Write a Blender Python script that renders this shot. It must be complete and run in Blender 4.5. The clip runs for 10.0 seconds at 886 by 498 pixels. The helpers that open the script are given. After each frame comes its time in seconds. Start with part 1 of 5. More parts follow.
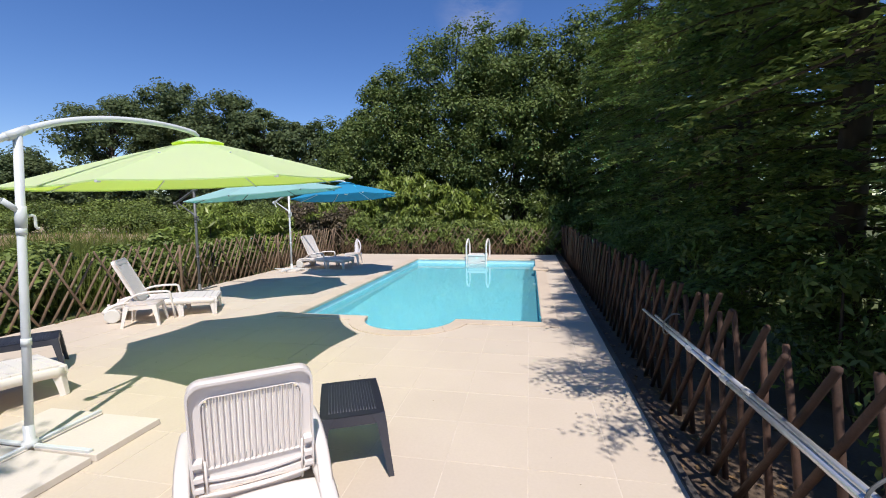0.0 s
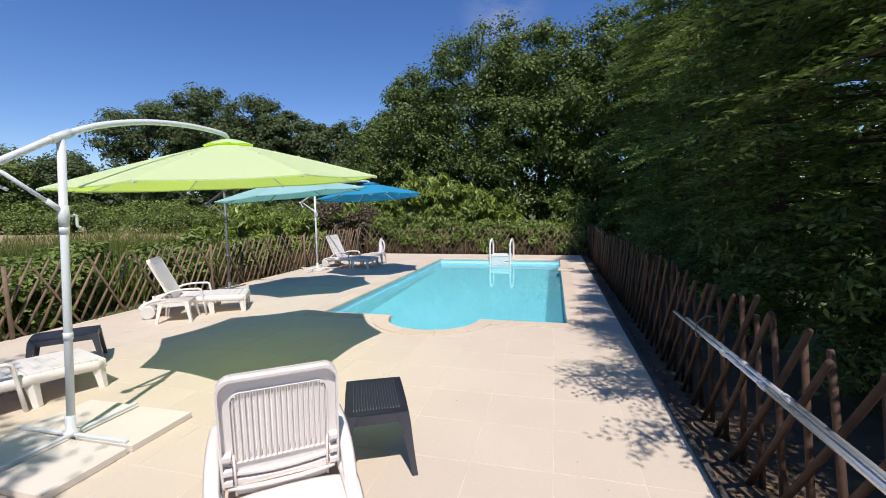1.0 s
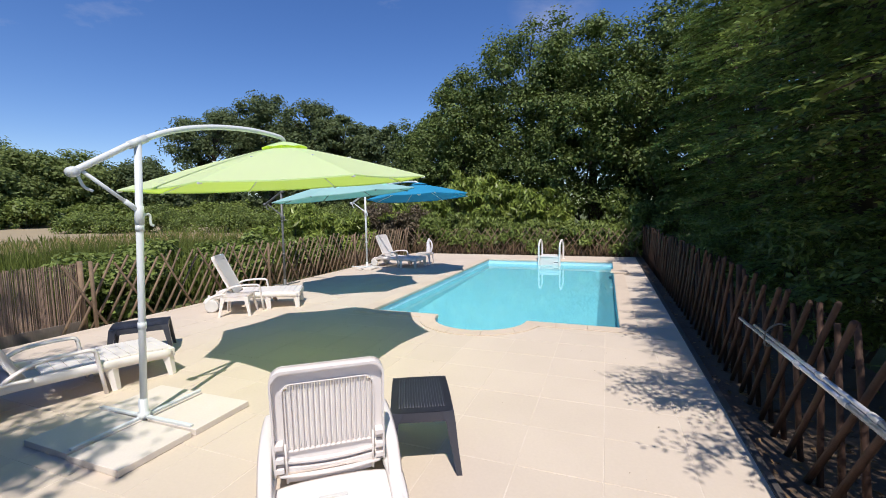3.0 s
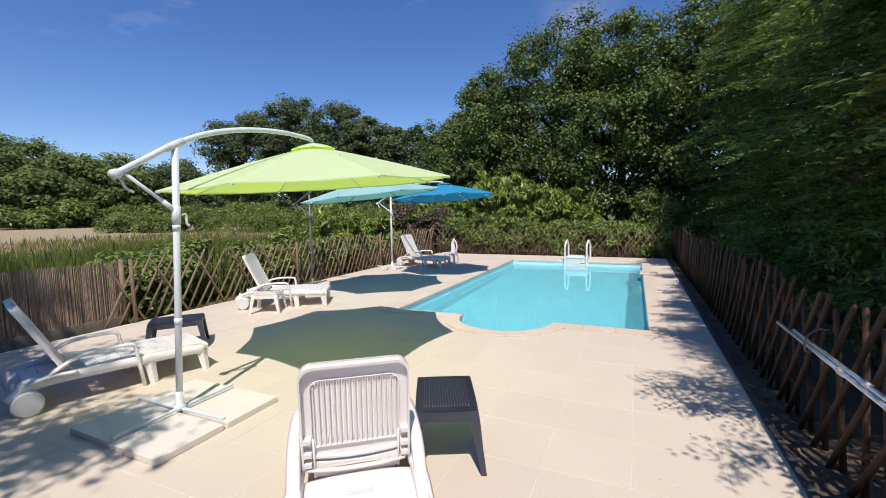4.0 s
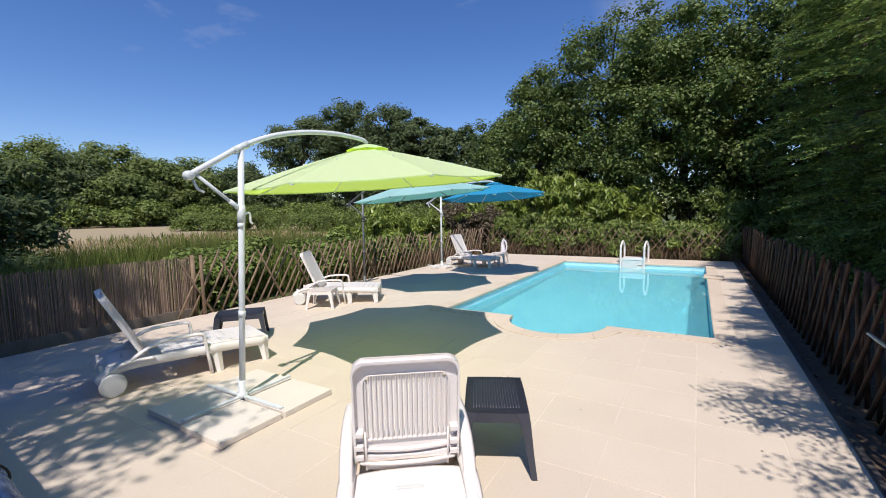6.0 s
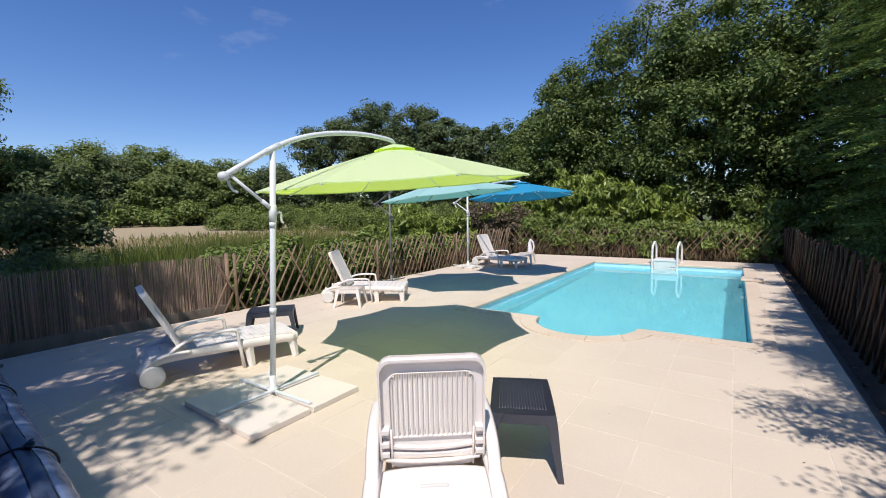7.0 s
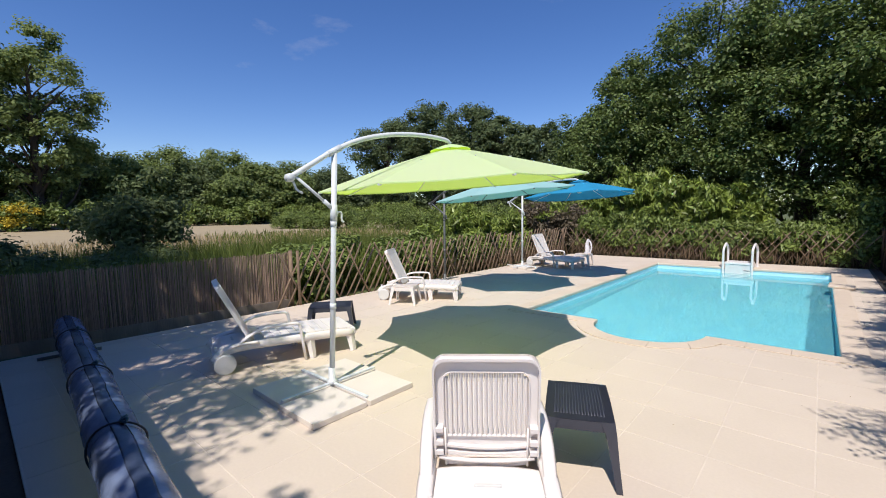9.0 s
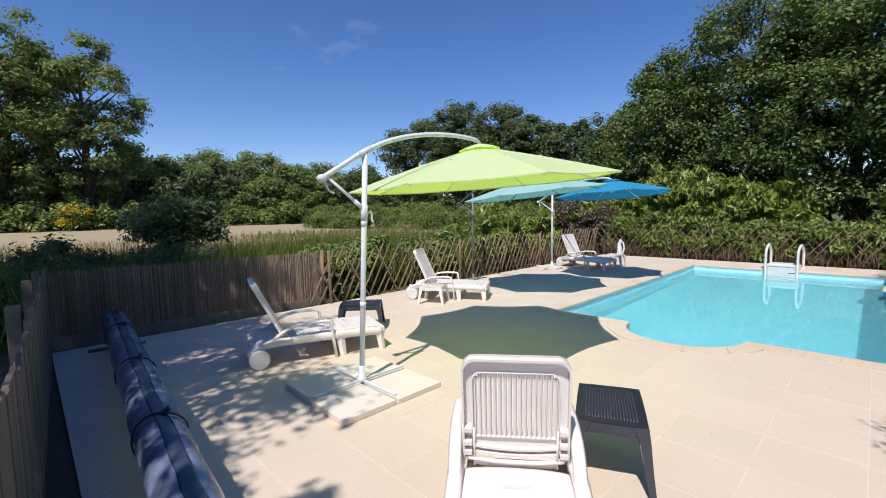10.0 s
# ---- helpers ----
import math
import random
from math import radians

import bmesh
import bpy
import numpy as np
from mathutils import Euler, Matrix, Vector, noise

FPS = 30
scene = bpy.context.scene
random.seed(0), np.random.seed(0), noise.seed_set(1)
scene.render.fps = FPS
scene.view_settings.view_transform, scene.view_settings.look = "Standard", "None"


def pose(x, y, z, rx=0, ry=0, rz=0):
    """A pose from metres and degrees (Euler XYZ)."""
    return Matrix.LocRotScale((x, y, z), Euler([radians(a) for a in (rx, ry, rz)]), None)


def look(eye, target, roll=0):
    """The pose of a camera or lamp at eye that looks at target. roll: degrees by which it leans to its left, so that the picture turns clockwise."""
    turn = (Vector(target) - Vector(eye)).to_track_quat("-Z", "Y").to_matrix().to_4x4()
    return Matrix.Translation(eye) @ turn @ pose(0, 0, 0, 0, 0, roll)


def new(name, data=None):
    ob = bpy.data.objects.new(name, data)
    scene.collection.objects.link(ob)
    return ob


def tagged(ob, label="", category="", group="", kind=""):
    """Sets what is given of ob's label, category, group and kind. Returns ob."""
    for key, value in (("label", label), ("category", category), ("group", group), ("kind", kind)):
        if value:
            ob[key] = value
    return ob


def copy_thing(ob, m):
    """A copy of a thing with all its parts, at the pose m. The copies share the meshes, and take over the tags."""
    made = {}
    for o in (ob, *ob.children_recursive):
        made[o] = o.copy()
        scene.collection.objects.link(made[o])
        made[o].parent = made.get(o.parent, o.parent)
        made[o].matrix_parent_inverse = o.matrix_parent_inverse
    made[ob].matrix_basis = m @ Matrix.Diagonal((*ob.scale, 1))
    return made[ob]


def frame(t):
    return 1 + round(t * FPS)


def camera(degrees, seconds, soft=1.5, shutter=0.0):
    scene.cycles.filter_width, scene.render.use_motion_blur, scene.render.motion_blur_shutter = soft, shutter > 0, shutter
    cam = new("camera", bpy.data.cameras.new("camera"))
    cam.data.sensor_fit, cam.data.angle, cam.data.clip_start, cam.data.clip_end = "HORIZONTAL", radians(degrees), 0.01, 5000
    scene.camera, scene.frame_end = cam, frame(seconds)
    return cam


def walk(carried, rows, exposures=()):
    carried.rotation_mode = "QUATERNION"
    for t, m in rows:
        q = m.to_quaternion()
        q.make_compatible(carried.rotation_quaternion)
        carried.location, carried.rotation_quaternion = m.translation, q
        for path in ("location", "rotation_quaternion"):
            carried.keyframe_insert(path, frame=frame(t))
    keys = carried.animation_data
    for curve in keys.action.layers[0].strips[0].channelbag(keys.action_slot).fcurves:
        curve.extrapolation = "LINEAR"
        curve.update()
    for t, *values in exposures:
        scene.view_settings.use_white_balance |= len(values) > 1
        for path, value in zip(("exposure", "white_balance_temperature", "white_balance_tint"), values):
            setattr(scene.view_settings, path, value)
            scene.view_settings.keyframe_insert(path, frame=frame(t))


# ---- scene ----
cam = camera(92.39, 10.0, soft=1.0)
PATH = [
    (0.0, pose(0.0225, -0.0184, 1.6909, 84.643, 0.856, 11.398)),
    (0.5, pose(0.0145, -0.0132, 1.6874, 84.675, 0.919, 12.951)),
    (1.0, pose(0.0116, -0.0053, 1.6836, 84.702, 0.978, 14.531)),
    (1.5, pose(0.0121, 0.0032, 1.6795, 84.738, 1.024, 16.122)),
    (2.0, pose(0.0138, 0.0097, 1.6759, 84.787, 1.045, 17.716)),
    (2.5, pose(0.0144, 0.0127, 1.6734, 84.837, 1.052, 19.321)),
    (3.0, pose(0.0138, 0.0116, 1.6720, 84.886, 1.056, 20.949)),
    (3.5, pose(0.0121, 0.0064, 1.6717, 84.928, 1.069, 22.610)),
    (4.0, pose(0.0101, 0.0045, 1.6711, 84.964, 1.080, 24.262)),
    (4.5, pose(0.0069, 0.0049, 1.6699, 84.996, 1.080, 25.903)),
    (5.0, pose(0.0017, 0.0061, 1.6679, 85.026, 1.070, 27.538)),
    (5.5, pose(-0.0037, 0.0072, 1.6651, 85.058, 1.066, 29.195)),
    (6.0, pose(-0.0078, 0.0090, 1.6619, 85.094, 1.072, 30.897)),
    (6.5, pose(-0.0089, 0.0110, 1.6594, 85.128, 1.080, 32.665)),
    (7.0, pose(-0.0093, 0.0094, 1.6584, 85.149, 1.067, 34.445)),
    (7.5, pose(-0.0103, 0.0061, 1.6580, 85.161, 1.047, 36.229)),
    (8.0, pose(-0.0121, 0.0022, 1.6583, 85.167, 1.028, 38.021)),
    (8.5, pose(-0.0143, -0.0016, 1.6599, 85.169, 1.022, 39.816)),
    (9.0, pose(-0.0162, -0.0051, 1.6622, 85.173, 1.030, 41.630)),
    (9.5, pose(-0.0181, -0.0081, 1.6634, 85.187, 1.052, 43.487)),
    (10.0, pose(-0.0203, -0.0105, 1.6622, 85.225, 1.102, 45.433)),
]
walk(cam, PATH, [(0.0, 0.14, 6650, 16), (10.0, 0.14, 6650, 16)])

# ---- daylight ----
SUN = Vector((0.245, -0.577, 1.0)).normalized()
sky_world = bpy.data.worlds.new("sky")
scene.world = sky_world
sky_world.use_nodes = True
wn, wl = sky_world.node_tree.nodes, sky_world.node_tree.links
sky = wn.new("ShaderNodeTexSky")
sky.sky_type, sky.sun_disc = "NISHITA", False
sky.sun_elevation, sky.sun_rotation = math.asin(SUN.z), math.atan2(SUN.x, SUN.y)
sky.altitude, sky.air_density, sky.dust_density, sky.ozone_density = 600, 1.0, 0.15, 3.5
deep = wn.new("ShaderNodeHueSaturation")
deep.inputs["Saturation"].default_value, deep.inputs["Hue"].default_value = 1.24, 0.510
wl.new(sky.outputs[0], deep.inputs["Color"])
# thin fair-weather cloud wisps
tc, split, wisp, band, veil = (wn.new("ShaderNodeTexCoord"), wn.new("ShaderNodeMapping"), wn.new("ShaderNodeTexNoise"), wn.new("ShaderNodeMapRange"), wn.new("ShaderNodeMix"))
split.inputs["Scale"].default_value = (1.0, 1.0, 2.6)
wl.new(tc.outputs["Generated"], split.inputs[0]), wl.new(split.outputs[0], wisp.inputs["Vector"])
wisp.inputs["Scale"].default_value, wisp.inputs["Detail"].default_value, wisp.inputs["Roughness"].default_value = 3.4, 7, 0.6
band.inputs[1].default_value, band.inputs[2].default_value, band.inputs[3].default_value, band.inputs[4].default_value = 0.64, 0.86, 0.0, 0.30
wl.new(wisp.outputs[0], band.inputs[0])
veil.data_type = "RGBA"
veil.inputs[7].default_value = (5.2, 5.2, 5.6, 1)
wl.new(band.outputs[0], veil.inputs[0]), wl.new(deep.outputs[0], veil.inputs[6])
# one small fair-weather cloud above the tall trees
puff, near, edge, both, cloud = (wn.new("ShaderNodeVectorMath"), wn.new("ShaderNodeMapRange"), wn.new("ShaderNodeMath"), wn.new("ShaderNodeMath"), wn.new("ShaderNodeMix"))
puff.operation = "DISTANCE"
puff.inputs[1].default_value = (-0.104, 0.902, 0.418)
wl.new(tc.outputs["Generated"], puff.inputs[0]), wl.new(puff.outputs["Value"], near.inputs[0])
near.inputs[1].default_value, near.inputs[2].default_value, near.inputs[3].default_value, near.inputs[4].default_value = 0.0, 0.095, 0.75, 0.0
edge.operation, both.operation = "SUBTRACT", "MULTIPLY"
edge.inputs[1].default_value = 0.40
wl.new(wisp.outputs[0], edge.inputs[0])
both.use_clamp = True
wl.new(near.outputs[0], both.inputs[0]), wl.new(edge.outputs[0], both.inputs[1])
gain = wn.new("ShaderNodeMath")
gain.operation, gain.use_clamp = "MULTIPLY", True
gain.inputs[1].default_value = 2.8
wl.new(both.outputs[0], gain.inputs[0])
cloud.data_type = "RGBA"
cloud.inputs[7].default_value = (5.4, 5.4, 5.8, 1)
wl.new(gain.outputs[0], cloud.inputs[0]), wl.new(veil.outputs[2], cloud.inputs[6])
wl.new(cloud.outputs[2], wn["Background"].inputs[0])
wn["Background"].inputs[1].default_value = 0.126
sun = new("sun", bpy.data.lights.new("sun", "SUN"))
sun.data.energy, sun.data.angle, sun.data.color = 4.2, radians(0.55), (1.0, 0.955, 0.88)
sun.matrix_world = look(SUN * 60, (0, 0, 0))


# ---- materials ----
def material(name, c1, c2, rough=0.6, scale=6.0, fine=70.0, bump=0.15, metal=0.0, rand=0.0, island=0.0, through_light=0.0, through_colour=None,
             grain=(1, 1, 1), spec=0.5, coarse_mix=0.6):
    """Two-scale mottled surface at world size. rand / island: value change from piece to piece."""
    m = bpy.data.materials.new(name)
    m.use_nodes = True
    n, l = m.node_tree.nodes, m.node_tree.links
    bsdf, out = n["Principled BSDF"], n["Material Output"]
    geo = n.new("ShaderNodeNewGeometry")
    mapping = n.new("ShaderNodeMapping")
    mapping.inputs["Scale"].default_value = grain
    l.new(geo.outputs["Position"], mapping.inputs[0])
    big, small = n.new("ShaderNodeTexNoise"), n.new("ShaderNodeTexNoise")
    for node, s, d in ((big, scale, 4), (small, fine, 3)):
        l.new(mapping.outputs[0], node.inputs["Vector"])
        node.inputs["Scale"].default_value, node.inputs["Detail"].default_value = s, d
    add = n.new("ShaderNodeMix")
    add.inputs[0].default_value = 1 - coarse_mix
    l.new(big.outputs[0], add.inputs[2]), l.new(small.outputs[0], add.inputs[3])
    ramp = n.new("ShaderNodeMapRange")
    ramp.inputs[1].default_value, ramp.inputs[2].default_value = 0.3, 0.7
    l.new(add.outputs[0], ramp.inputs[0])
    mix = n.new("ShaderNodeMix")
    mix.data_type = "RGBA"
    mix.inputs[6].default_value, mix.inputs[7].default_value = (*c1, 1), (*c2, 1)
    l.new(ramp.outputs[0], mix.inputs[0])
    colour = mix.outputs[2]
    if rand or island:
        hsv = n.new("ShaderNodeHueSaturation")
        span = n.new("ShaderNodeMapRange")
        amount = rand or island
        span.inputs[3].default_value, span.inputs[4].default_value = 1 - amount, 1 + amount
        if rand:
            info = n.new("ShaderNodeObjectInfo")
            l.new(info.outputs["Random"], span.inputs[0])
        else:
            l.new(geo.outputs["Random Per Island"], span.inputs[0])
        l.new(span.outputs[0], hsv.inputs["Value"]), l.new(colour, hsv.inputs["Color"])
        colour = hsv.outputs[0]
    l.new(colour, bsdf.inputs["Base Color"])
    bsdf.inputs["Roughness"].default_value, bsdf.inputs["Metallic"].default_value = rough, metal
    bsdf.inputs["Specular IOR Level"].default_value = spec
    if bump:
        b = n.new("ShaderNodeBump")
        b.inputs["Strength"].default_value, b.inputs["Distance"].default_value = bump, 0.01
        l.new(add.outputs[0], b.inputs["Height"]), l.new(b.outputs[0], bsdf.inputs["Normal"])
    if through_light:
        tr, both = n.new("ShaderNodeBsdfTranslucent"), n.new("ShaderNodeMixShader")
        both.inputs[0].default_value = through_light
        if through_colour:
            tr.inputs[0].default_value = (*through_colour, 1)
        else:
            l.new(colour, tr.inputs[0])
        l.new(bsdf.outputs[0], both.inputs[1]), l.new(tr.outputs[0], both.inputs[2])
        l.new(both.outputs[0], out.inputs[0])
    return m


M_SLAB = material("stone_slab", (0.665, 0.58, 0.475), (0.60, 0.52, 0.42), 0.75, 1.1, 45, 0.12, rand=0.022)
M_COPING = material("coping_stone", (0.68, 0.58, 0.46), (0.60, 0.50, 0.39), 0.7, 1.6, 45, 0.12, rand=0.05)
M_BALLAST = material("pale_concrete", (0.74, 0.69, 0.62), (0.66, 0.61, 0.54), 0.8, 2.5, 60, 0.2)
M_MORTAR = material("mortar", (0.75, 0.675, 0.58), (0.60, 0.52, 0.42), 0.9, 3, 80, 0.3)
M_LINER = material("pool_liner", (0.155, 0.51, 0.60), (0.175, 0.54, 0.63), 0.45, 0.8, 30, 0.02)
M_FRIEZE = material("pool_frieze", (0.42, 0.74, 0.84), (0.50, 0.80, 0.88), 0.4, 5, 40, 0.02)
M_PLASTIC = material("white_resin", (0.91, 0.89, 0.86), (0.87, 0.85, 0.82), 0.38, 5, 90, 0.03, through_light=0.14, through_colour=(0.95, 0.60, 0.28))
M_DARKPLASTIC = material("anthracite_resin", (0.042, 0.046, 0.062), (0.056, 0.061, 0.080), 0.44, 6, 120, 0.1)
M_WHITEPAINT = material("white_powder_coat", (0.72, 0.77, 0.77), (0.64, 0.70, 0.70), 0.35, 7, 120, 0.03)
M_GREYPAINT = material("grey_powder_coat", (0.10, 0.11, 0.11), (0.16, 0.17, 0.17), 0.45, 7, 120, 0.05)
M_LIME = material("lime_fabric", (0.86, 0.98, 0.72), (0.82, 0.96, 0.68), 0.7, 2, 260, 0.08, through_light=0.50, through_colour=(0.62, 0.92, 0.03), spec=0.4)
M_TEAL = material("turquoise_fabric", (0.46, 0.76, 0.76), (0.42, 0.72, 0.72), 0.7, 2, 260, 0.08, through_light=0.36, through_colour=(0.10, 0.46, 0.34), spec=0.4)
M_BLUE = material("blue_fabric", (0.016, 0.30, 0.52), (0.012, 0.27, 0.48), 0.85, 2, 260, 0.08, through_light=0.16, through_colour=(0.008, 0.24, 0.40), spec=0.4)
M_STICK = material("weathered_chestnut", (0.27, 0.195, 0.13), (0.14, 0.094, 0.06), 0.85, 9, 90, 0.5, rand=0.25)
# Brown fence sticks, their colour darkened to carry the evergreens' shade.
M_STICKBROWN = material("brown_shade_darkened_stick", (0.088, 0.046, 0.030), (0.038, 0.021, 0.015), 0.8, 9, 90, 0.5, rand=0.25)
M_REED = material("reed", (0.34, 0.25, 0.185), (0.20, 0.135, 0.10), 0.8, 3, 60, 0.3, island=0.35, grain=(1, 1, 0.2))
M_BOARD = material("grey_board", (0.22, 0.185, 0.15), (0.13, 0.105, 0.085), 0.85, 5, 70, 0.4, rand=0.2, grain=(1, 1, 0.12))
M_CURB = material("dark_edging", (0.055, 0.05, 0.05), (0.09, 0.085, 0.08), 0.6, 6, 60, 0.3)
M_SOIL = material("soil", (0.15, 0.108, 0.076), (0.085, 0.060, 0.042), 0.95, 3, 40, 0.8)
M_BARK = material("bark", (0.085, 0.065, 0.05), (0.045, 0.034, 0.026), 0.95, 4, 30, 0.8, grain=(1, 1, 0.3))
M_CHROME = material("aluminium_tube", (0.74, 0.76, 0.78), (0.62, 0.64, 0.67), 0.25, 5, 90, 0.04, metal=0.55)
M_COVER = material("blue_pool_cover", (0.115, 0.160, 0.275), (0.185, 0.245, 0.38), 0.22, 4, 22, 0.7)
M_CORD = material("black_cord", (0.012, 0.012, 0.014), (0.02, 0.02, 0.022), 0.6, 9, 90, 0.1)
M_KNOT = material("teal_plastic", (0.010, 0.055, 0.075), (0.016, 0.075, 0.10), 0.45, 9, 90, 0.1)
M_SILVER = material("silver_film", (0.15, 0.20, 0.31), (0.11, 0.155, 0.26), 0.24, 4, 40, 0.3, metal=0.2)
M_LEAF_OAK = material("oak_leaf", (0.100, 0.155, 0.042), (0.165, 0.222, 0.062), 0.55, 0.5, 4, 0, island=0.45, through_light=0.30, spec=0.35)
M_LEAF_FAR = material("far_leaf", (0.098, 0.142, 0.060), (0.148, 0.195, 0.082), 0.6, 0.3, 3, 0, island=0.3, through_light=0.42, spec=0.3)
# Light green far leaf, with distance haze lightened into its colour.
M_LEAF_PALE = material("pale_hazed_leaf", (0.175, 0.235, 0.075), (0.230, 0.290, 0.095), 0.6, 0.3, 3, 0, island=0.28, through_light=0.45, spec=0.3)
M_LEAF_LAUREL = material("laurel_leaf", (0.195, 0.275, 0.055), (0.300, 0.375, 0.080), 0.42, 0.7, 5, 0, island=0.4, through_light=0.30, spec=0.45)
M_LEAF_HEDGE = material("hedge_leaf", (0.140, 0.205, 0.046), (0.215, 0.272, 0.070), 0.5, 0.8, 5, 0, island=0.45, through_light=0.28, spec=0.4)
M_LEAF_RED = material("photinia_leaf", (0.128, 0.112, 0.068), (0.165, 0.128, 0.083), 0.5, 0.8, 5, 0, island=0.4, through_light=0.25, spec=0.4)
M_LEAF_YEW = material("conifer_leaf", (0.120, 0.182, 0.044), (0.195, 0.262, 0.066), 0.42, 0.6, 5, 0, island=0.5, through_light=0.28, spec=0.35)
M_LEAF_DRY = material("dry_leaf", (0.300, 0.200, 0.100), (0.170, 0.105, 0.055), 0.8, 1, 6, 0, island=0.5, through_light=0.15, spec=0.2)
M_GRASS = material("tall_grass", (0.11, 0.165, 0.030), (0.18, 0.21, 0.05), 0.6, 0.4, 4, 0, island=0.35, through_light=0.3, spec=0.25)
M_STRAW = material("straw", (0.45, 0.36, 0.19), (0.36, 0.28, 0.14), 0.8, 0.4, 4, 0, island=0.3, through_light=0.2, spec=0.2)
M_DRYSTEM = material("dry_stem", (0.20, 0.14, 0.085), (0.12, 0.082, 0.05), 0.85, 0.8, 5, 0, island=0.4, through_light=0.1, spec=0.2)
M_BROOM = material("yellow_bloom", (0.55, 0.42, 0.03), (0.42, 0.32, 0.03), 0.7, 1, 5, 0, island=0.3, through_light=0.2)
M_TOWEL = material("pale_cloth", (0.75, 0.76, 0.78), (0.66, 0.67, 0.70), 0.9, 6, 90, 0.3)
M_BLUEPLASTIC = material("blue_plastic", (0.03, 0.07, 0.35), (0.04, 0.09, 0.42), 0.4, 6, 90, 0.05)
M_CLEARCREAM = material("sun_bleached_resin", (0.70, 0.70, 0.67), (0.62, 0.62, 0.59), 0.45, 5, 90, 0.05)


def ground_material():
    """Grass near the pool, a pale crop field further out, rough grass beyond it."""
    m = material("grass_and_field", (0.075, 0.105, 0.026), (0.115, 0.125, 0.045), 0.95, 0.8, 20, 0.5)
    n, l = m.node_tree.nodes, m.node_tree.links
    bsdf = n["Principled BSDF"]
    old = bsdf.inputs["Base Color"].links[0].from_socket
    geo = n.new("ShaderNodeNewGeometry")
    sep = n.new("ShaderNodeSeparateXYZ")
    l.new(geo.outputs["Position"], sep.inputs[0])
    wob = n.new("ShaderNodeTexNoise")
    wob.inputs["Scale"].default_value = 0.3
    l.new(geo.outputs["Position"], wob.inputs["Vector"])
    shift = n.new("ShaderNodeMath")
    shift.operation = "MULTIPLY_ADD"
    l.new(wob.outputs[0], shift.inputs[0])
    shift.inputs[1].default_value = 4.0
    l.new(sep.outputs[0], shift.inputs[2])
    near = n.new("ShaderNodeMapRange")
    near.inputs[1].default_value, near.inputs[2].default_value = -16.0, -18.0
    l.new(shift.outputs[0], near.inputs[0])
    mix = n.new("ShaderNodeMix")
    mix.data_type = "RGBA"
    noise_field = n.new("ShaderNodeTexNoise")
    noise_field.inputs["Scale"].default_value, noise_field.inputs["Detail"].default_value = 1.2, 6
    l.new(geo.outputs["Position"], noise_field.inputs["Vector"])
    field = n.new("ShaderNodeMix")
    field.data_type = "RGBA"
    field.inputs[6].default_value, field.inputs[7].default_value = (0.40, 0.33, 0.205, 1), (0.31, 0.25, 0.15, 1)
    l.new(noise_field.outputs[0], field.inputs[0])
    l.new(near.outputs[0], mix.inputs[0]), l.new(old, mix.inputs[6]), l.new(field.outputs[2], mix.inputs[7])
    l.new(mix.outputs[2], bsdf.inputs["Base Color"])
    return m


M_GROUND = ground_material()


def water_material():
    """Slightly milky turquoise water: bent light and scattered light below, mirror gloss by Fresnel above."""
    m = bpy.data.materials.new("pool_water")
    m.use_nodes = True
    n, l = m.node_tree.nodes, m.node_tree.links
    n.remove(n["Principled BSDF"])
    bent, gloss, mix, fres = (n.new("ShaderNodeBsdfRefraction"), n.new("ShaderNodeBsdfGlossy"), n.new("ShaderNodeMixShader"), n.new("ShaderNodeFresnel"))
    bent.inputs["Color"].default_value, bent.inputs["IOR"].default_value, bent.inputs["Roughness"].default_value = (0.86, 0.985, 0.99, 1), 1.33, 0.08
    gloss.inputs["Roughness"].default_value = 0.03
    fres.inputs[0].default_value = 1.33
    geo, wave, b = n.new("ShaderNodeNewGeometry"), n.new("ShaderNodeTexNoise"), n.new("ShaderNodeBump")
    wave.inputs["Scale"].default_value, wave.inputs["Detail"].default_value = 2.2, 2
    b.inputs["Strength"].default_value, b.inputs["Distance"].default_value = 0.09, 0.02
    l.new(geo.outputs["Position"], wave.inputs["Vector"]), l.new(wave.outputs[0], b.inputs["Height"])
    for node in (bent, gloss, fres):
        l.new(b.outputs[0], node.inputs["Normal"])
    haze, body = n.new("ShaderNodeBsdfDiffuse"), n.new("ShaderNodeMixShader")
    haze.inputs[0].default_value, body.inputs[0].default_value = (0.20, 0.66, 0.76, 1), 0.40
    l.new(bent.outputs[0], body.inputs[1]), l.new(haze.outputs[0], body.inputs[2])
    l.new(fres.outputs[0], mix.inputs[0]), l.new(body.outputs[0], mix.inputs[1]), l.new(gloss.outputs[0], mix.inputs[2])
    l.new(mix.outputs[0], n["Material Output"].inputs[0])
    return m


M_WATER = water_material()


# ---- building helpers ----
def part(name, bm, mat, parent=None, label="", smooth=False):
    """Links a bmesh as one mesh object under a thing or a part."""
    me = bpy.data.meshes.new(name)
    bm.to_mesh(me)
    bm.free()
    if smooth:
        me.polygons.foreach_set("use_smooth", [True] * len(me.polygons))
    me.materials.append(mat)
    ob = new(name, me)
    ob.parent = parent
    if label:
        ob["label"] = label
    return ob


def piece(name, me, parent, m):
    """One more object on a shared mesh, under its thing."""
    ob = new(name, me)
    ob.parent = parent
    ob.matrix_basis = m
    return ob


def mesh_of(name, bm, mat, smooth=False):
    me = bpy.data.meshes.new(name)
    bm.to_mesh(me)
    bm.free()
    if smooth:
        me.polygons.foreach_set("use_smooth", [True] * len(me.polygons))
    me.materials.append(mat)
    return me


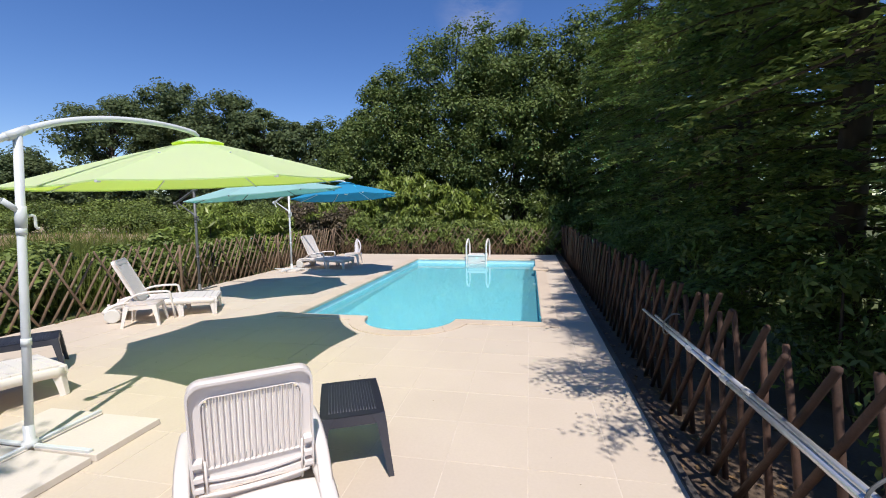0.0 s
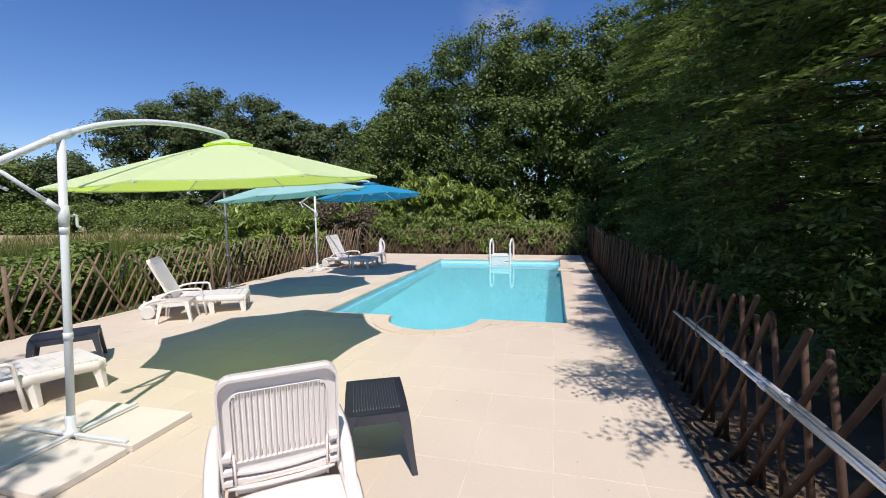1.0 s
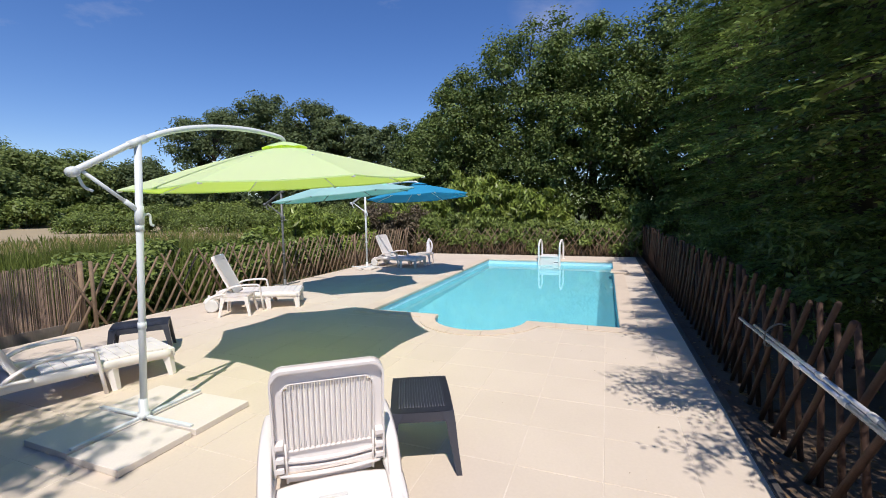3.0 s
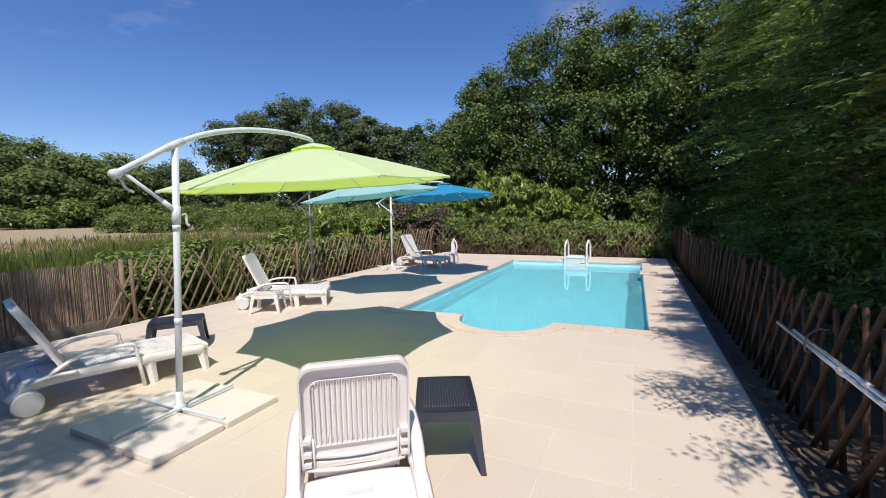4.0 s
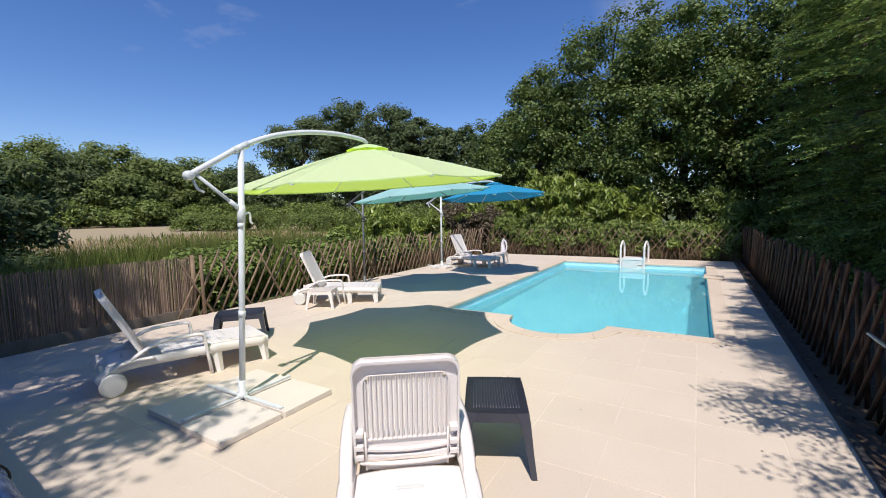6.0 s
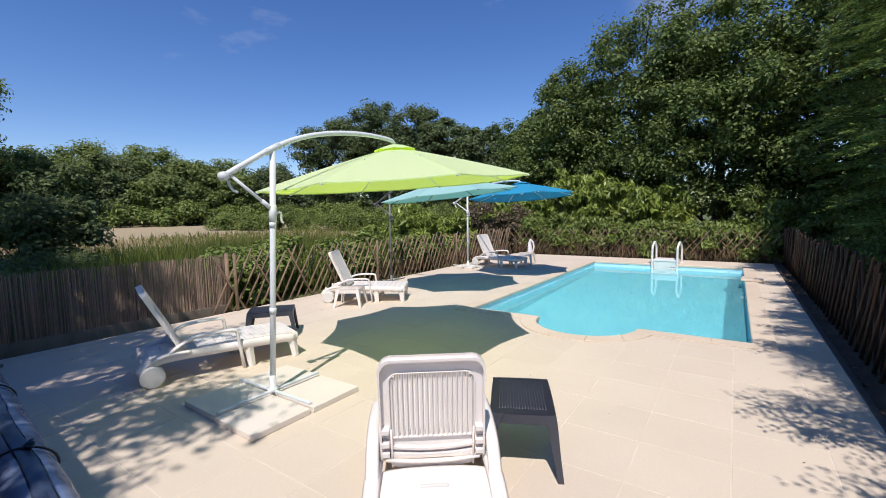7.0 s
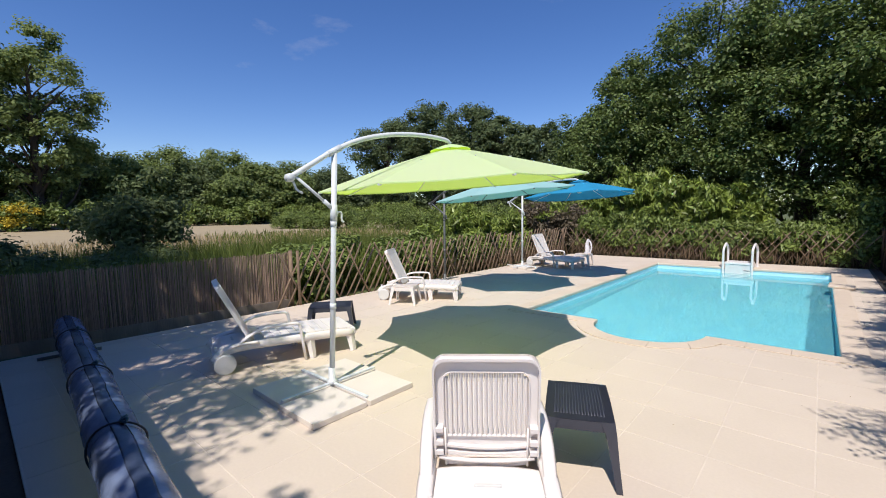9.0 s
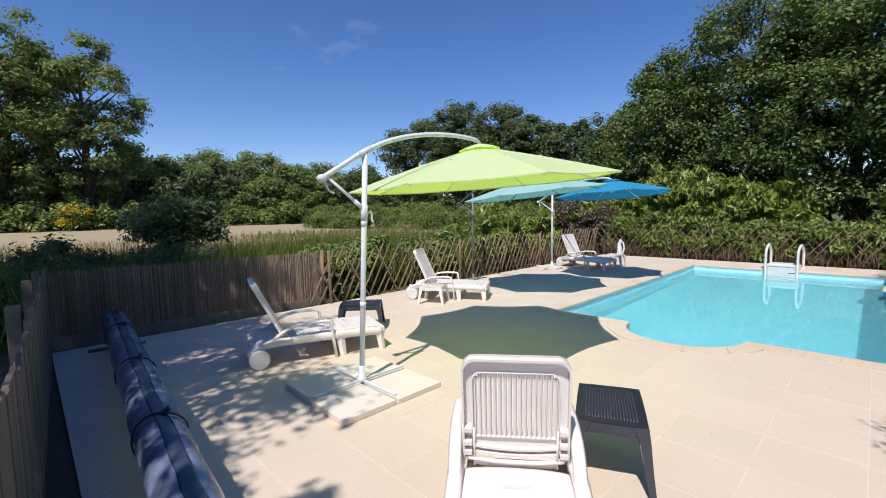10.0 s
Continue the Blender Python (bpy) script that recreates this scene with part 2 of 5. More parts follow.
def thing(name, m, label, category, group="", kind=""):
    ob = new(name)
    ob.empty_display_size = 0.2
    ob.matrix_basis = m
    return tagged(ob, label, category, group, kind)


def box(bm, x0, x1, y0, y1, z0, z1, bevel=0.0, m=None):
    """A box between the limits, its edges bevelled."""
    made = bmesh.ops.create_cube(bm, size=1.0)["verts"]
    for v in made:
        v.co = Vector((x0 + (v.co.x + 0.5) * (x1 - x0), y0 + (v.co.y + 0.5) * (y1 - y0), z0 + (v.co.z + 0.5) * (z1 - z0)))
    if bevel:
        edges = list({e for v in made for e in v.link_edges})
        res = bmesh.ops.bevel(bm, geom=edges, offset=bevel, segments=2, affect="EDGES", profile=0.6)
        made = list({v for f in res["faces"] for v in f.verts} | {v for v in made if v.is_valid})
    if m is not None:
        for v in made:
            v.co = m @ v.co
    return bm


def tube(bm, points, radius, sides=10, flat=1.0, caps=True):
    """Sweeps a ring along points; radius is one number or one per point; flat squeezes it along its second axis."""
    pts = [Vector(p) for p in points]
    radii = [float(r) for r in radius] if isinstance(radius, (list, tuple)) else [float(radius)] * len(pts)
    rings, side = [], None
    for i, p in enumerate(pts):
        d = (pts[min(i + 1, len(pts) - 1)] - pts[max(i - 1, 0)]).normalized()
        if side is None:
            side = d.cross(Vector((0, 0, 1)) if abs(d.z) < 0.9 else Vector((1, 0, 0))).normalized()
        side = (side - d * side.dot(d)).normalized()
        up = side.cross(d)
        rings.append([bm.verts.new(p + radii[i] * (math.cos(a) * side + flat * math.sin(a) * up)) for a in
                      (2 * math.pi * k / sides for k in range(sides))])
    for a, b in zip(rings, rings[1:]):
        for k in range(sides):
            bm.faces.new((a[k], a[(k + 1) % sides], b[(k + 1) % sides], b[k]))
    if caps:
        bm.faces.new(rings[0][::-1])
        bm.faces.new(rings[-1])
    return bm


def arc(points, steps=6):
    """A smooth line through the points (Catmull-Rom)."""
    p = [Vector(q) for q in points]
    p = [2 * p[0] - p[1]] + p + [2 * p[-1] - p[-2]]
    out = []
    for i in range(1, len(p) - 2):
        for k in range(steps):
            t = k / steps
            out.append(0.5 * (2 * p[i] + (p[i + 1] - p[i - 1]) * t + (2 * p[i - 1] - 5 * p[i] + 4 * p[i + 1] - p[i + 2]) * t * t
                              + (3 * p[i] - p[i - 1] - 3 * p[i + 1] + p[i + 2]) * t ** 3))
    out.append(p[-2])
    return out


def prism(bm, outline, z0, z1):
    """An upright prism over a flat outline."""
    lo = [bm.verts.new((x, y, z0)) for x, y in outline]
    hi = [bm.verts.new((x, y, z1)) for x, y in outline]
    n = len(lo)
    for i in range(n):
        bm.faces.new((lo[i], lo[(i + 1) % n], hi[(i + 1) % n], hi[i]))
    bm.faces.new(hi)
    bm.faces.new(lo[::-1])
    return bm


def leaf_mesh(name, centre, along, normal, length, width, mat):
    """Many small folded leaves in one mesh: arrays of centres, directions, normals, lengths and widths."""
    n = len(centre)
    along = along / np.maximum(np.linalg.norm(along, axis=1, keepdims=True), 1e-6)
    side = np.cross(normal, along)
    side /= np.maximum(np.linalg.norm(side, axis=1, keepdims=True), 1e-6)
    up = np.cross(along, side)
    l, w = length[:, None], width[:, None]
    co = np.empty((n, 4, 3), np.float32)
    co[:, 0] = centre - along * l * 0.5
    co[:, 1] = centre + side * w * 0.5 + up * w * 0.16
    co[:, 2] = centre + along * l * 0.5 - up * l * 0.08
    co[:, 3] = centre - side * w * 0.5 + up * w * 0.16
    me = bpy.data.meshes.new(name)
    me.vertices.add(4 * n)
    me.vertices.foreach_set("co", co.ravel())
    me.loops.add(4 * n)
    me.loops.foreach_set("vertex_index", np.arange(4 * n, dtype=np.int32))
    me.polygons.add(n)
    me.polygons.foreach_set("loop_start", np.arange(0, 4 * n, 4, dtype=np.int32))
    me.polygons.foreach_set("loop_total", np.full(n, 4, np.int32))
    me.update(calc_edges=True)
    me.validate()
    me.materials.append(mat)
    return me


def unit(rng, n):
    v = rng.normal(size=(n, 3))
    return v / np.linalg.norm(v, axis=1, keepdims=True)


def clump_leaves(rng, centres, radii, per, size, aspect=0.6, squash=0.8, droop=0.0):
    """Leaves on the shells of many clumps: denser outside, turned outwards and up."""
    k = np.repeat(np.arange(len(centres)), per)
    d = unit(rng, len(k))
    d[:, 2] = np.where(d[:, 2] < -0.5, -d[:, 2], d[:, 2])
    r = radii[k] * np.minimum(0.30 + 0.55 * np.abs(rng.normal(0, 1, len(k))), 1.2)
    pos = centres[k] + d * r[:, None] * np.array([1, 1, squash])
    nrm = d * 0.7 + unit(rng, len(k)) * 0.55 + np.array([0, 0, 0.45])
    along = np.cross(nrm, unit(rng, len(k))) + np.array([0, 0, -droop])
    ln = size * (0.65 + 0.7 * rng.random(len(k)))
    return pos, along, nrm, ln, ln * aspect


def branch_bm(bm, rng, start, end, r0, r1, bend=0.1, sides=6, steps=5):
    start, end = Vector(start), Vector(end)
    length = (end - start).length
    pts, radii = [], []
    off = Vector(rng.normal(size=3)) * bend * length
    for i in range(steps + 1):
        t = i / steps
        pts.append(start.lerp(end, t) + off * math.sin(math.pi * t))
        radii.append(r0 + (r1 - r0) * t)
    tube(bm, pts, radii, sides)


def tree(name, x, y, z, height, radius, label, leaf, seed, clumps=60, per=260, size=0.28, base=0.25, lean=(0, 0), shape=1.0,
         category="tree", group="", gaps=0.0, clump=0.27):
    """A broadleaf tree: tapered trunk, limbs to the clumps, and a crown of many leaves with an uneven outline."""
    rng = np.random.default_rng(seed)
    ob = thing(name, pose(x, y, z), label, category, group)
    top = np.array([lean[0], lean[1], height])
    cz, rz = height * (base + 1) / 2, height * (1 - base) / 2
    d = unit(rng, clumps)
    rad = 0.35 + 0.6 * rng.random(clumps) ** 0.5
    wide = radius * (1.0 - 0.35 * (shape - 1) * d[:, 2])
    c = np.stack([d[:, 0] * rad * wide, d[:, 1] * rad * wide, cz + d[:, 2] * rad * rz], 1)
    c[:, :2] += np.outer(c[:, 2] / height, lean)
    c *= 1 + rng.normal(0, 0.06, (clumps, 1)) * np.array([1, 1, 0.4])
    c = c[rng.random(clumps) >= gaps]
    cr = radius * clump * (0.7 + 0.7 * rng.random(len(c)))
    bm = bmesh.new()
    tr = max(0.09, height * 0.022)
    stem = [Vector((0, 0, -0.15)), Vector((0, 0, height * 0.15)), Vector(top * 0.5), Vector(top * 0.86)]
    tube(bm, arc(stem, 4), [tr * (1.35 - 1.2 * i / 12) for i in range(13)], 9)
    part("trunk", bm, M_BARK, ob, smooth=True)
    for q in c[:: max(1, len(c) // 26)]:
        t = min(0.8, max(base * 0.7, q[2] / height - 0.2))
        bm = bmesh.new()
        branch_bm(bm, rng, top * t, q, tr * (0.5 - 0.3 * t), 0.015, 0.08)
        part("limb", bm, M_BARK, ob, smooth=True)
    crown = new("crown", leaf_mesh("crown", *clump_leaves(rng, c, cr, per, size), leaf))
    crown.parent = ob
    return ob


def shrub(name, x, y, z, rx, ry, height, label, leaf, seed, clumps=24, per=220, size=0.12, aspect=0.42, category="shrub", group="", droop=0.2, turn=0, lump=0.32):
    """A shrub that springs from the ground in several stems, with leaves to its foot."""
    rng = np.random.default_rng(seed)
    ob = thing(name, pose(x, y, z, 0, 0, turn), label, category, group)
    a, rr = rng.random(clumps) * 6.283, np.sqrt(rng.random(clumps)) * 0.85
    h = height * (0.15 + 0.72 * rng.random(clumps)) * (1 - 0.35 * rr ** 2)
    c = np.stack([np.cos(a) * rr * rx, np.sin(a) * rr * ry, h], 1)
    cr = np.full(clumps, lump * min(rx, ry, height)) * (0.8 + 0.6 * rng.random(clumps))
    for q in c[::3]:
        bm = bmesh.new()
        branch_bm(bm, rng, (q[0] * 0.25, q[1] * 0.25, -0.1), q, 0.025, 0.008, 0.06, 5, 3)
        part("stem", bm, M_BARK, ob, smooth=True)
    p = clump_leaves(rng, c, cr, per, size, aspect, 0.9, droop)
    p[0][:, 2] = np.maximum(p[0][:, 2], 0.03)
    f = new("foliage", leaf_mesh("foliage", *p, leaf))
    f.parent = ob
    return ob


# ---- ground ----
POOL_X0, POOL_X1, POOL_Y0, POOL_Y1 = -3.74, 0.225, 6.27, 14.12
ROMAN_X, ROMAN_R = -1.79, 0.72
COPING = 0.225


def ground_z(x, y):
    away = max(0.0, -x - 14.0, y - 24.0)
    return -0.07 + 0.020 * min(away, 60) + 0.05 * noise.noise(Vector((x * 0.12, y * 0.12, 0))) * min(1, away / 6)


def ground_sheet():
    xs = sorted({-900, -500, -300, -200, -150, -120, *range(-100, -8, 3), -7.5, -6, POOL_X0, -2, POOL_X1, 0.95, 1.2, 2, 4, 8, 15, 30, 60, 120, 300, 900})
    ys = sorted({-900, -300, -120, -60, -30, -15, -8, -4, -2, 0, 2, 4, 5.55, POOL_Y1, 16, *range(18, 100, 4), 120, 150, 200, 300, 900})
    bm = bmesh.new()
    grid = [[bm.verts.new((x, y, ground_z(x, y))) for y in ys] for x in xs]
    for i in range(len(xs) - 1):
        for j in range(len(ys) - 1):
            if POOL_X0 <= xs[i] < POOL_X1 and 5.55 <= ys[j] < POOL_Y1:
                continue
            bm.faces.new((grid[i][j], grid[i + 1][j], grid[i + 1][j + 1], grid[i][j + 1]))
    return tagged(part("ground", bm, M_GROUND, smooth=True), "rough green grass running out to a pale crop field", "ground", kind="structure")


ground_sheet()

# ---- pool ----
def pool_outline(grow=0.0, steps=22):
    """The pool's outline, anticlockwise, grown outwards; the short near side bulges in a half round."""
    x0, x1, y0, y1, r = POOL_X0 - grow, POOL_X1 + grow, POOL_Y0 - grow, POOL_Y1 + grow, ROMAN_R + grow
    a0 = math.asin(min(1, (POOL_Y0 - y0) / r)) if grow else 0.0
    pts = [(x0, y1), (x0, y0)]
    for k in range(steps + 1):
        a = math.pi + a0 + (math.pi - 2 * a0) * k / steps
        pts.append((ROMAN_X + r * math.cos(a), POOL_Y0 + r * math.sin(a)))
    return pts + [(x1, y0), (x1, y1)]


def build_pool():
    basin = thing("swimming_pool", pose(0, 0, 0), "turquoise lined rectangular swimming pool with a rounded near end", "pool", kind="structure")
    out = pool_outline()
    bm = bmesh.new()
    n = len(out)
    lo, hi = [bm.verts.new((x, y, -1.35)) for x, y in out], [bm.verts.new((x, y, -0.20)) for x, y in out]
    for i in range(n):
        bm.faces.new((lo[i], lo[(i + 1) % n], hi[(i + 1) % n], hi[i]))
    bm.faces.new(lo)
    bmesh.ops.recalc_face_normals(bm, faces=bm.faces)
    part("liner", bm, M_LINER, basin)
    bm = bmesh.new()
    lo, hi = [bm.verts.new((x, y, -0.20)) for x, y in out], [bm.verts.new((x, y, -0.02)) for x, y in out]
    for i in range(n):
        bm.faces.new((lo[i], lo[(i + 1) % n], hi[(i + 1) % n], hi[i]))
    part("frieze", bm, M_FRIEZE, basin, "pale blue band along the waterline")
    # broad step in the half round and a ledge
    for k in range(3):
        bm = bmesh.new()
        r = ROMAN_R - 0.02 - 0.22 * k
        prism(bm, [(ROMAN_X + r * math.cos(math.pi + math.pi * i / 16), POOL_Y0 + 0.02 + r * math.sin(math.pi + math.pi * i / 16)) for i in range(17)], -1.34, -1.0 + 0.27 * k - 0.0)
        part("step", bm, M_LINER, basin)
    bm = bmesh.new()
    bm.faces.new([bm.verts.new((x, y, -0.15)) for x, y in pool_outline(0.004)])
    bmesh.ops.triangulate(bm, faces=bm.faces)
    water = part("pool_water", bm, M_WATER)
    water.visible_shadow = False
    tagged(water, "still clear pale turquoise water in the pool", "water", kind="structure")


build_pool()


def lattice_fence(name, start, end, height, mat, label, radius, spacing, lean, seed, front=1, thin=0, back_lean=None, cross=0.5):
    """Crossed round sticks on two rails, with thicker posts."""
    rng = random.Random(seed)
    a, b = Vector(start), Vector(end)
    run = (b - a).length
    turn = math.degrees(math.atan2(b.y - a.y, b.x - a.x))
    ob = thing(name, pose(a.x, a.y, a.z, 0, 0, turn), label, "fence")
    kinds = []
    for k in range(4):
        bm = bmesh.new()
        h = height / math.cos(radians(lean)) * (0.97 + 0.03 * k)
        tube(bm, [(0, 0, -0.06), (0.006 * (k - 1.5), 0.004, h * 0.5), (0, 0, h - 0.012), (0, 0, h)],
             [radius * 1.08, radius, radius * 0.92, radius * 0.7], 7)
        kinds.append(mesh_of("stick", bm, mat, True))
    n = int(run / spacing)
    shorter = 1.0 if back_lean is None else 0.97 * math.cos(radians(lean)) / math.cos(radians(back_lean))
    for side in (1, -1):
        for i in range(n + 1):
            tilt = lean if side == 1 or back_lean is None else back_lean
            x = i * spacing + rng.uniform(-0.02, 0.02) - side * height * cross * math.tan(radians(tilt))
            if x < -0.5 or x > run + 0.35 or (side == -1 and thin and i % 4 and x > thin):
                continue
            piece("stick", rng.choice(kinds), ob, pose(x, (-radius * 1.02 if side == 1 else radius * 2.2) * front, 0, rng.uniform(-1.5, 1.5), side * (tilt + rng.uniform(-2.5, 2.5)), 0) @ Matrix.Diagonal((1, 1, 1 if side == 1 else shorter, 1)))
    bm = bmesh.new()
    tube(bm, [(0, 0, -0.2), (0, 0, height * 0.6), (0, 0, height + 0.02)], [radius * 1.5, radius * 1.45, radius * 1.4], 9)
    post = mesh_of("post", bm, mat, True)
    for i in range(int(run / 3.6) + 1):
        piece("post", post, ob, pose(i * 3.6 + 0.1, front * radius * 3.9, 0, 0, rng.uniform(-1, 1), 0))
    return ob


# ---- trees and planting round the pool ----
def conifer(x, y, height, reach, seed, low=0.9, branches=120, size=0.125):
    """A dark evergreen with drooping boughs, each a fan of flat sprays."""
    rng = np.random.default_rng(seed)
    ob = thing("conifer", pose(x, y, -0.1), "tall dark evergreen with drooping feathery boughs", "tree", "evergreens along the fence")
    bm = bmesh.new()
    tube(bm, [(0, 0, -0.1), (0.03, 0, height * 0.4), (0, 0.04, height)], [0.17, 0.11, 0.02], 9)
    part("trunk", bm, M_BARK, ob, smooth=True)
    cen, alo, nor, le = [], [], [], []
    for i in range(branches):
        z = low + (height - low - 0.2) * (i + rng.random()) / branches
        a = i * 2.4 + rng.random()
        ln = reach * (1.05 - 0.75 * (z / height) ** 1.5) * (0.62 + 0.58 * rng.random() ** 1.5) * (0.60 + 0.40 * min(1.0, max(0.0, (z - 1.2) / 1.8)))
        d = np.array([math.cos(a), math.sin(a), 0.12])
        pts = [np.array([0, 0, z]) + d * ln * t + np.array([0, 0, -0.30 * ln * t * t]) for t in (0, 0.35, 0.7, 1.0)]
        bm = bmesh.new()
        tube(bm, [Vector(p) for p in pts], [0.022, 0.016, 0.010, 0.004], 5)
        part("bough", bm, M_BARK, ob, smooth=True)
        side = np.array([-math.sin(a), math.cos(a), 0])
        m = int(10 + 11 * ln)
        for k in range(m):
            t = 0.18 + 0.82 * (k + rng.random()) / m
            p = np.array([0, 0, z]) + d * ln * t + np.array([0, 0, -0.30 * ln * t * t])
            s = 1 if k % 2 else -1
            f = d * (0.7 + 0.5 * rng.random()) + side * s * (0.4 + 0.7 * rng.random()) + np.array([0, 0, -0.45 * rng.random() - 0.05])
            f /= np.linalg.norm(f)
            fl = (0.28 + 0.30 * rng.random()) * (1.15 - 0.5 * t) + 0.06
            cross = np.cross(f, [0, 0, 1.0])
            cross /= np.linalg.norm(cross)
            q = 6
            u = (np.arange(q) + 0.5) / q
            for e in (-1, 1):
                cen.append(p + np.outer(u * fl, f) + np.outer(np.full(q, e * size * 0.38), cross) + rng.normal(0, 0.012, (q, 3)))
                alo.append(np.tile(f * 0.75 + cross * e * 0.75, (q, 1)) + rng.normal(0, 0.22, (q, 3)))
                nor.append(np.tile(np.array([0, 0, 1.0]), (q, 1)) + rng.normal(0, 0.35, (q, 3)))
                le.append(size * (1.15 - 0.5 * u) * (0.8 + 0.4 * rng.random(q)))
    le = np.concatenate(le)
    c = new("foliage", leaf_mesh("foliage", np.concatenate(cen), np.concatenate(alo), np.concatenate(nor), le, le * 0.42, M_LEAF_YEW))
    c.parent = ob
    return ob


for i, (x, y, h, reach) in enumerate(((3.9, 0.6, 6.4, 1.4), (2.95, 2.3, 7.2, 2.15), (2.9, 4.6, 6.6, 2.2), (3.0, 6.9, 6.2, 2.1), (3.2, 9.2, 6.8, 2.25),
                                      (3.1, 11.4, 8.0, 2.4), (3.1, 13.6, 8.6, 2.3), (3.1, 15.9, 8.8, 2.2))):
    conifer(x, y, h, reach, 20 + i, low=1.7 if y < 3.5 else 0.7, branches=125 if y < 8 else 95, size=0.078 if y < 3.5 else 0.105)

# tall broadleaf trees behind the far end
for i, (x, y, h, r) in enumerate(((2.6, 20.5, 10.2, 3.6), (-0.6, 21.5, 10.9, 3.6), (-3.8, 23.0, 10.9, 3.7), (-7.4, 23.0, 9.1, 3.2), (6.2, 20.0, 10.5, 4.0), (7.4, 14.5, 9.0, 3.0), (-10.4, 25.5, 7.6, 2.8))):
    tree("broadleaf_tree", x, y, -0.1, h, r, "tall dense dark green broadleaf tree behind the pool", M_LEAF_OAK, 40 + i, 230 if x < 6.1 else 60, 250 if x < 6.1 else 160, 0.148 if x < 6.1 else 0.32, 0.05, group="trees behind the pool", clump=0.185 if x < 6.1 else 0.25)

# trees across the rough ground
for i, (x, y, h, r) in enumerate(((-49, 43, 15.6, 5.6), (-42.5, 46, 17.0, 5.4), (-35.5, 46, 15.6, 4.8), (-30, 45, 13.0, 4.0), (-25, 45, 11.4, 3.6))):
    tree("oak_tree", x, y, ground_z(x, y), h, r, "spreading dark green oak at the field's edge", M_LEAF_FAR, 60 + i, 150, 190, 0.36, 0.14, group="oaks at the field edge", gaps=0.12, clump=0.2)
for i, (x, y, h, r) in enumerate(((-56, 38, 8.0, 4.2), (-60, 33, 8.6, 4.6), (-61, 28, 8.2, 4.4), (-64, 25, 10.2, 5.0), (-62, 21, 7.8, 4.2), (-66, 19, 10.0, 5.0), (-63, 14.5, 8.4, 4.6), (-66, 10, 8.2, 4.6), (-57, 32, 6.6, 3.4), (-58, 24, 6.2, 3.2))):
    tree("willow_tree", x, y, ground_z(x, y), h, r, "rounded light green tree beyond the field", M_LEAF_PALE if i in (1, 2, 3, 5, 6, 8, 9) else M_LEAF_FAR, 70 + i, 110, 170, 0.37, 0.0, group="trees beyond the field")
# these oaks take the paler leaf to imitate sun haze over them
for i, (x, y, h, r) in enumerate(((-57, 5.0, 20.0, 5.2), (-58, -1.0, 20.8, 5.8), (-60, 2.2, 18.0, 5.0), (-57, -8.5, 20.0, 6.0))):
    tree("tall_oak", x, y, ground_z(x, y), h, r, "tall ragged oak with bare branches and open crown", M_LEAF_PALE, 80 + i, 120, 190, 0.36, 0.05, group="tall oaks by the field", gaps=0.12, clump=0.2)

# added dark bushes that stand in for the black shade under the boughs
for i in range(7):
    shrub("shade_filler_bush", 2.5 + 0.25 * (i % 2), 1.9 + 2.0 * i, -0.08, 0.75, 1.05, 1.9, "dark bush added to deepen the shade under the tall conifers", M_LEAF_YEW, 300 + i, 30, 220, 0.085, 0.35, "shrub", "bushes under the conifers", 0.3)

# evergreen and deciduous trees behind the boundary boards, whose shade falls on the corner of the deck
# the first, sparse and out of view, is added only to dapple the cover roller
for i, (x, y, h, r) in enumerate(((-1.15, -3.05, 7.0, 1.1), (-4.2, -3.3, 8.6, 2.7), (-7.3, -2.9, 8.8, 2.8), (-10.5, -3.3, 10.4, 2.9), (-13.8, -3.3, 10.8, 3.0))):
    tree("boundary_tree", x, y, -0.1, h, r, "leafy tree overhanging the board fence", M_LEAF_OAK, (97, 90, 91, 92, 93)[i], 90 if i else 26, 340 if i else 80, 0.11, 0.36, group="trees behind the board fence", clump=0.21)

# hedge grown through the far fence, laurels behind it
for i in range(8):
    x = -6.6 + i * 1.02
    shrub("hedge_bush", x, 16.32, -0.08, 0.9, 0.72, 1.75 - 0.05 * i, "clipped bushy green hedge growing through the lattice fence", M_LEAF_HEDGE, 100 + i, 44, 200, 0.19, 0.27, "hedge", "hedge along the far fence", 0.5, 0, 0.27)
for i, (x, y, rx, h) in enumerate(((-7.6, 18.2, 1.3, 3.0), (-6.3, 18.6, 1.2, 3.9), (-5.0, 18.4, 1.2, 4.1), (-3.4, 18.8, 1.1, 3.2), (-2.2, 19.0, 1.0, 3.0), (-9.4, 17.0, 1.3, 2.6))):
    shrub("laurel", x, y, -0.08, rx, 1.1, h, "light green long-leaved laurel shrub behind the hedge", M_LEAF_LAUREL, 110 + i, 60, 120, 0.30, 0.24, "shrub", "laurels behind the hedge", 0.6, 0, 0.21)
for i, (x, y, rx, h) in enumerate(((-9.0, 10.6, 1.0, 2.0), (-9.6, 12.3, 1.3, 2.3), (-9.0, 13.6, 1.0, 2.0))):
    shrub("laurel", x, y, -0.08, rx, 1.1, h, "light green long-leaved laurel shrub behind the side fence", M_LEAF_LAUREL, 120 + i, 46, 130, 0.24, 0.24, "shrub", "laurels behind the side fence", 0.5, 0, 0.23)
for i, (x, y, rx, h) in enumerate(((-8.9, 15.4, 1.1, 2.5), (-8.0, 16.6, 0.9, 2.3))):
    shrub("photinia", x, y, -0.08, rx, 1.0, h, "dull reddish-green shrub behind the fence corner", M_LEAF_RED, 130 + i, 26, 240, 0.13, 0.45, "shrub", "", 0.1)
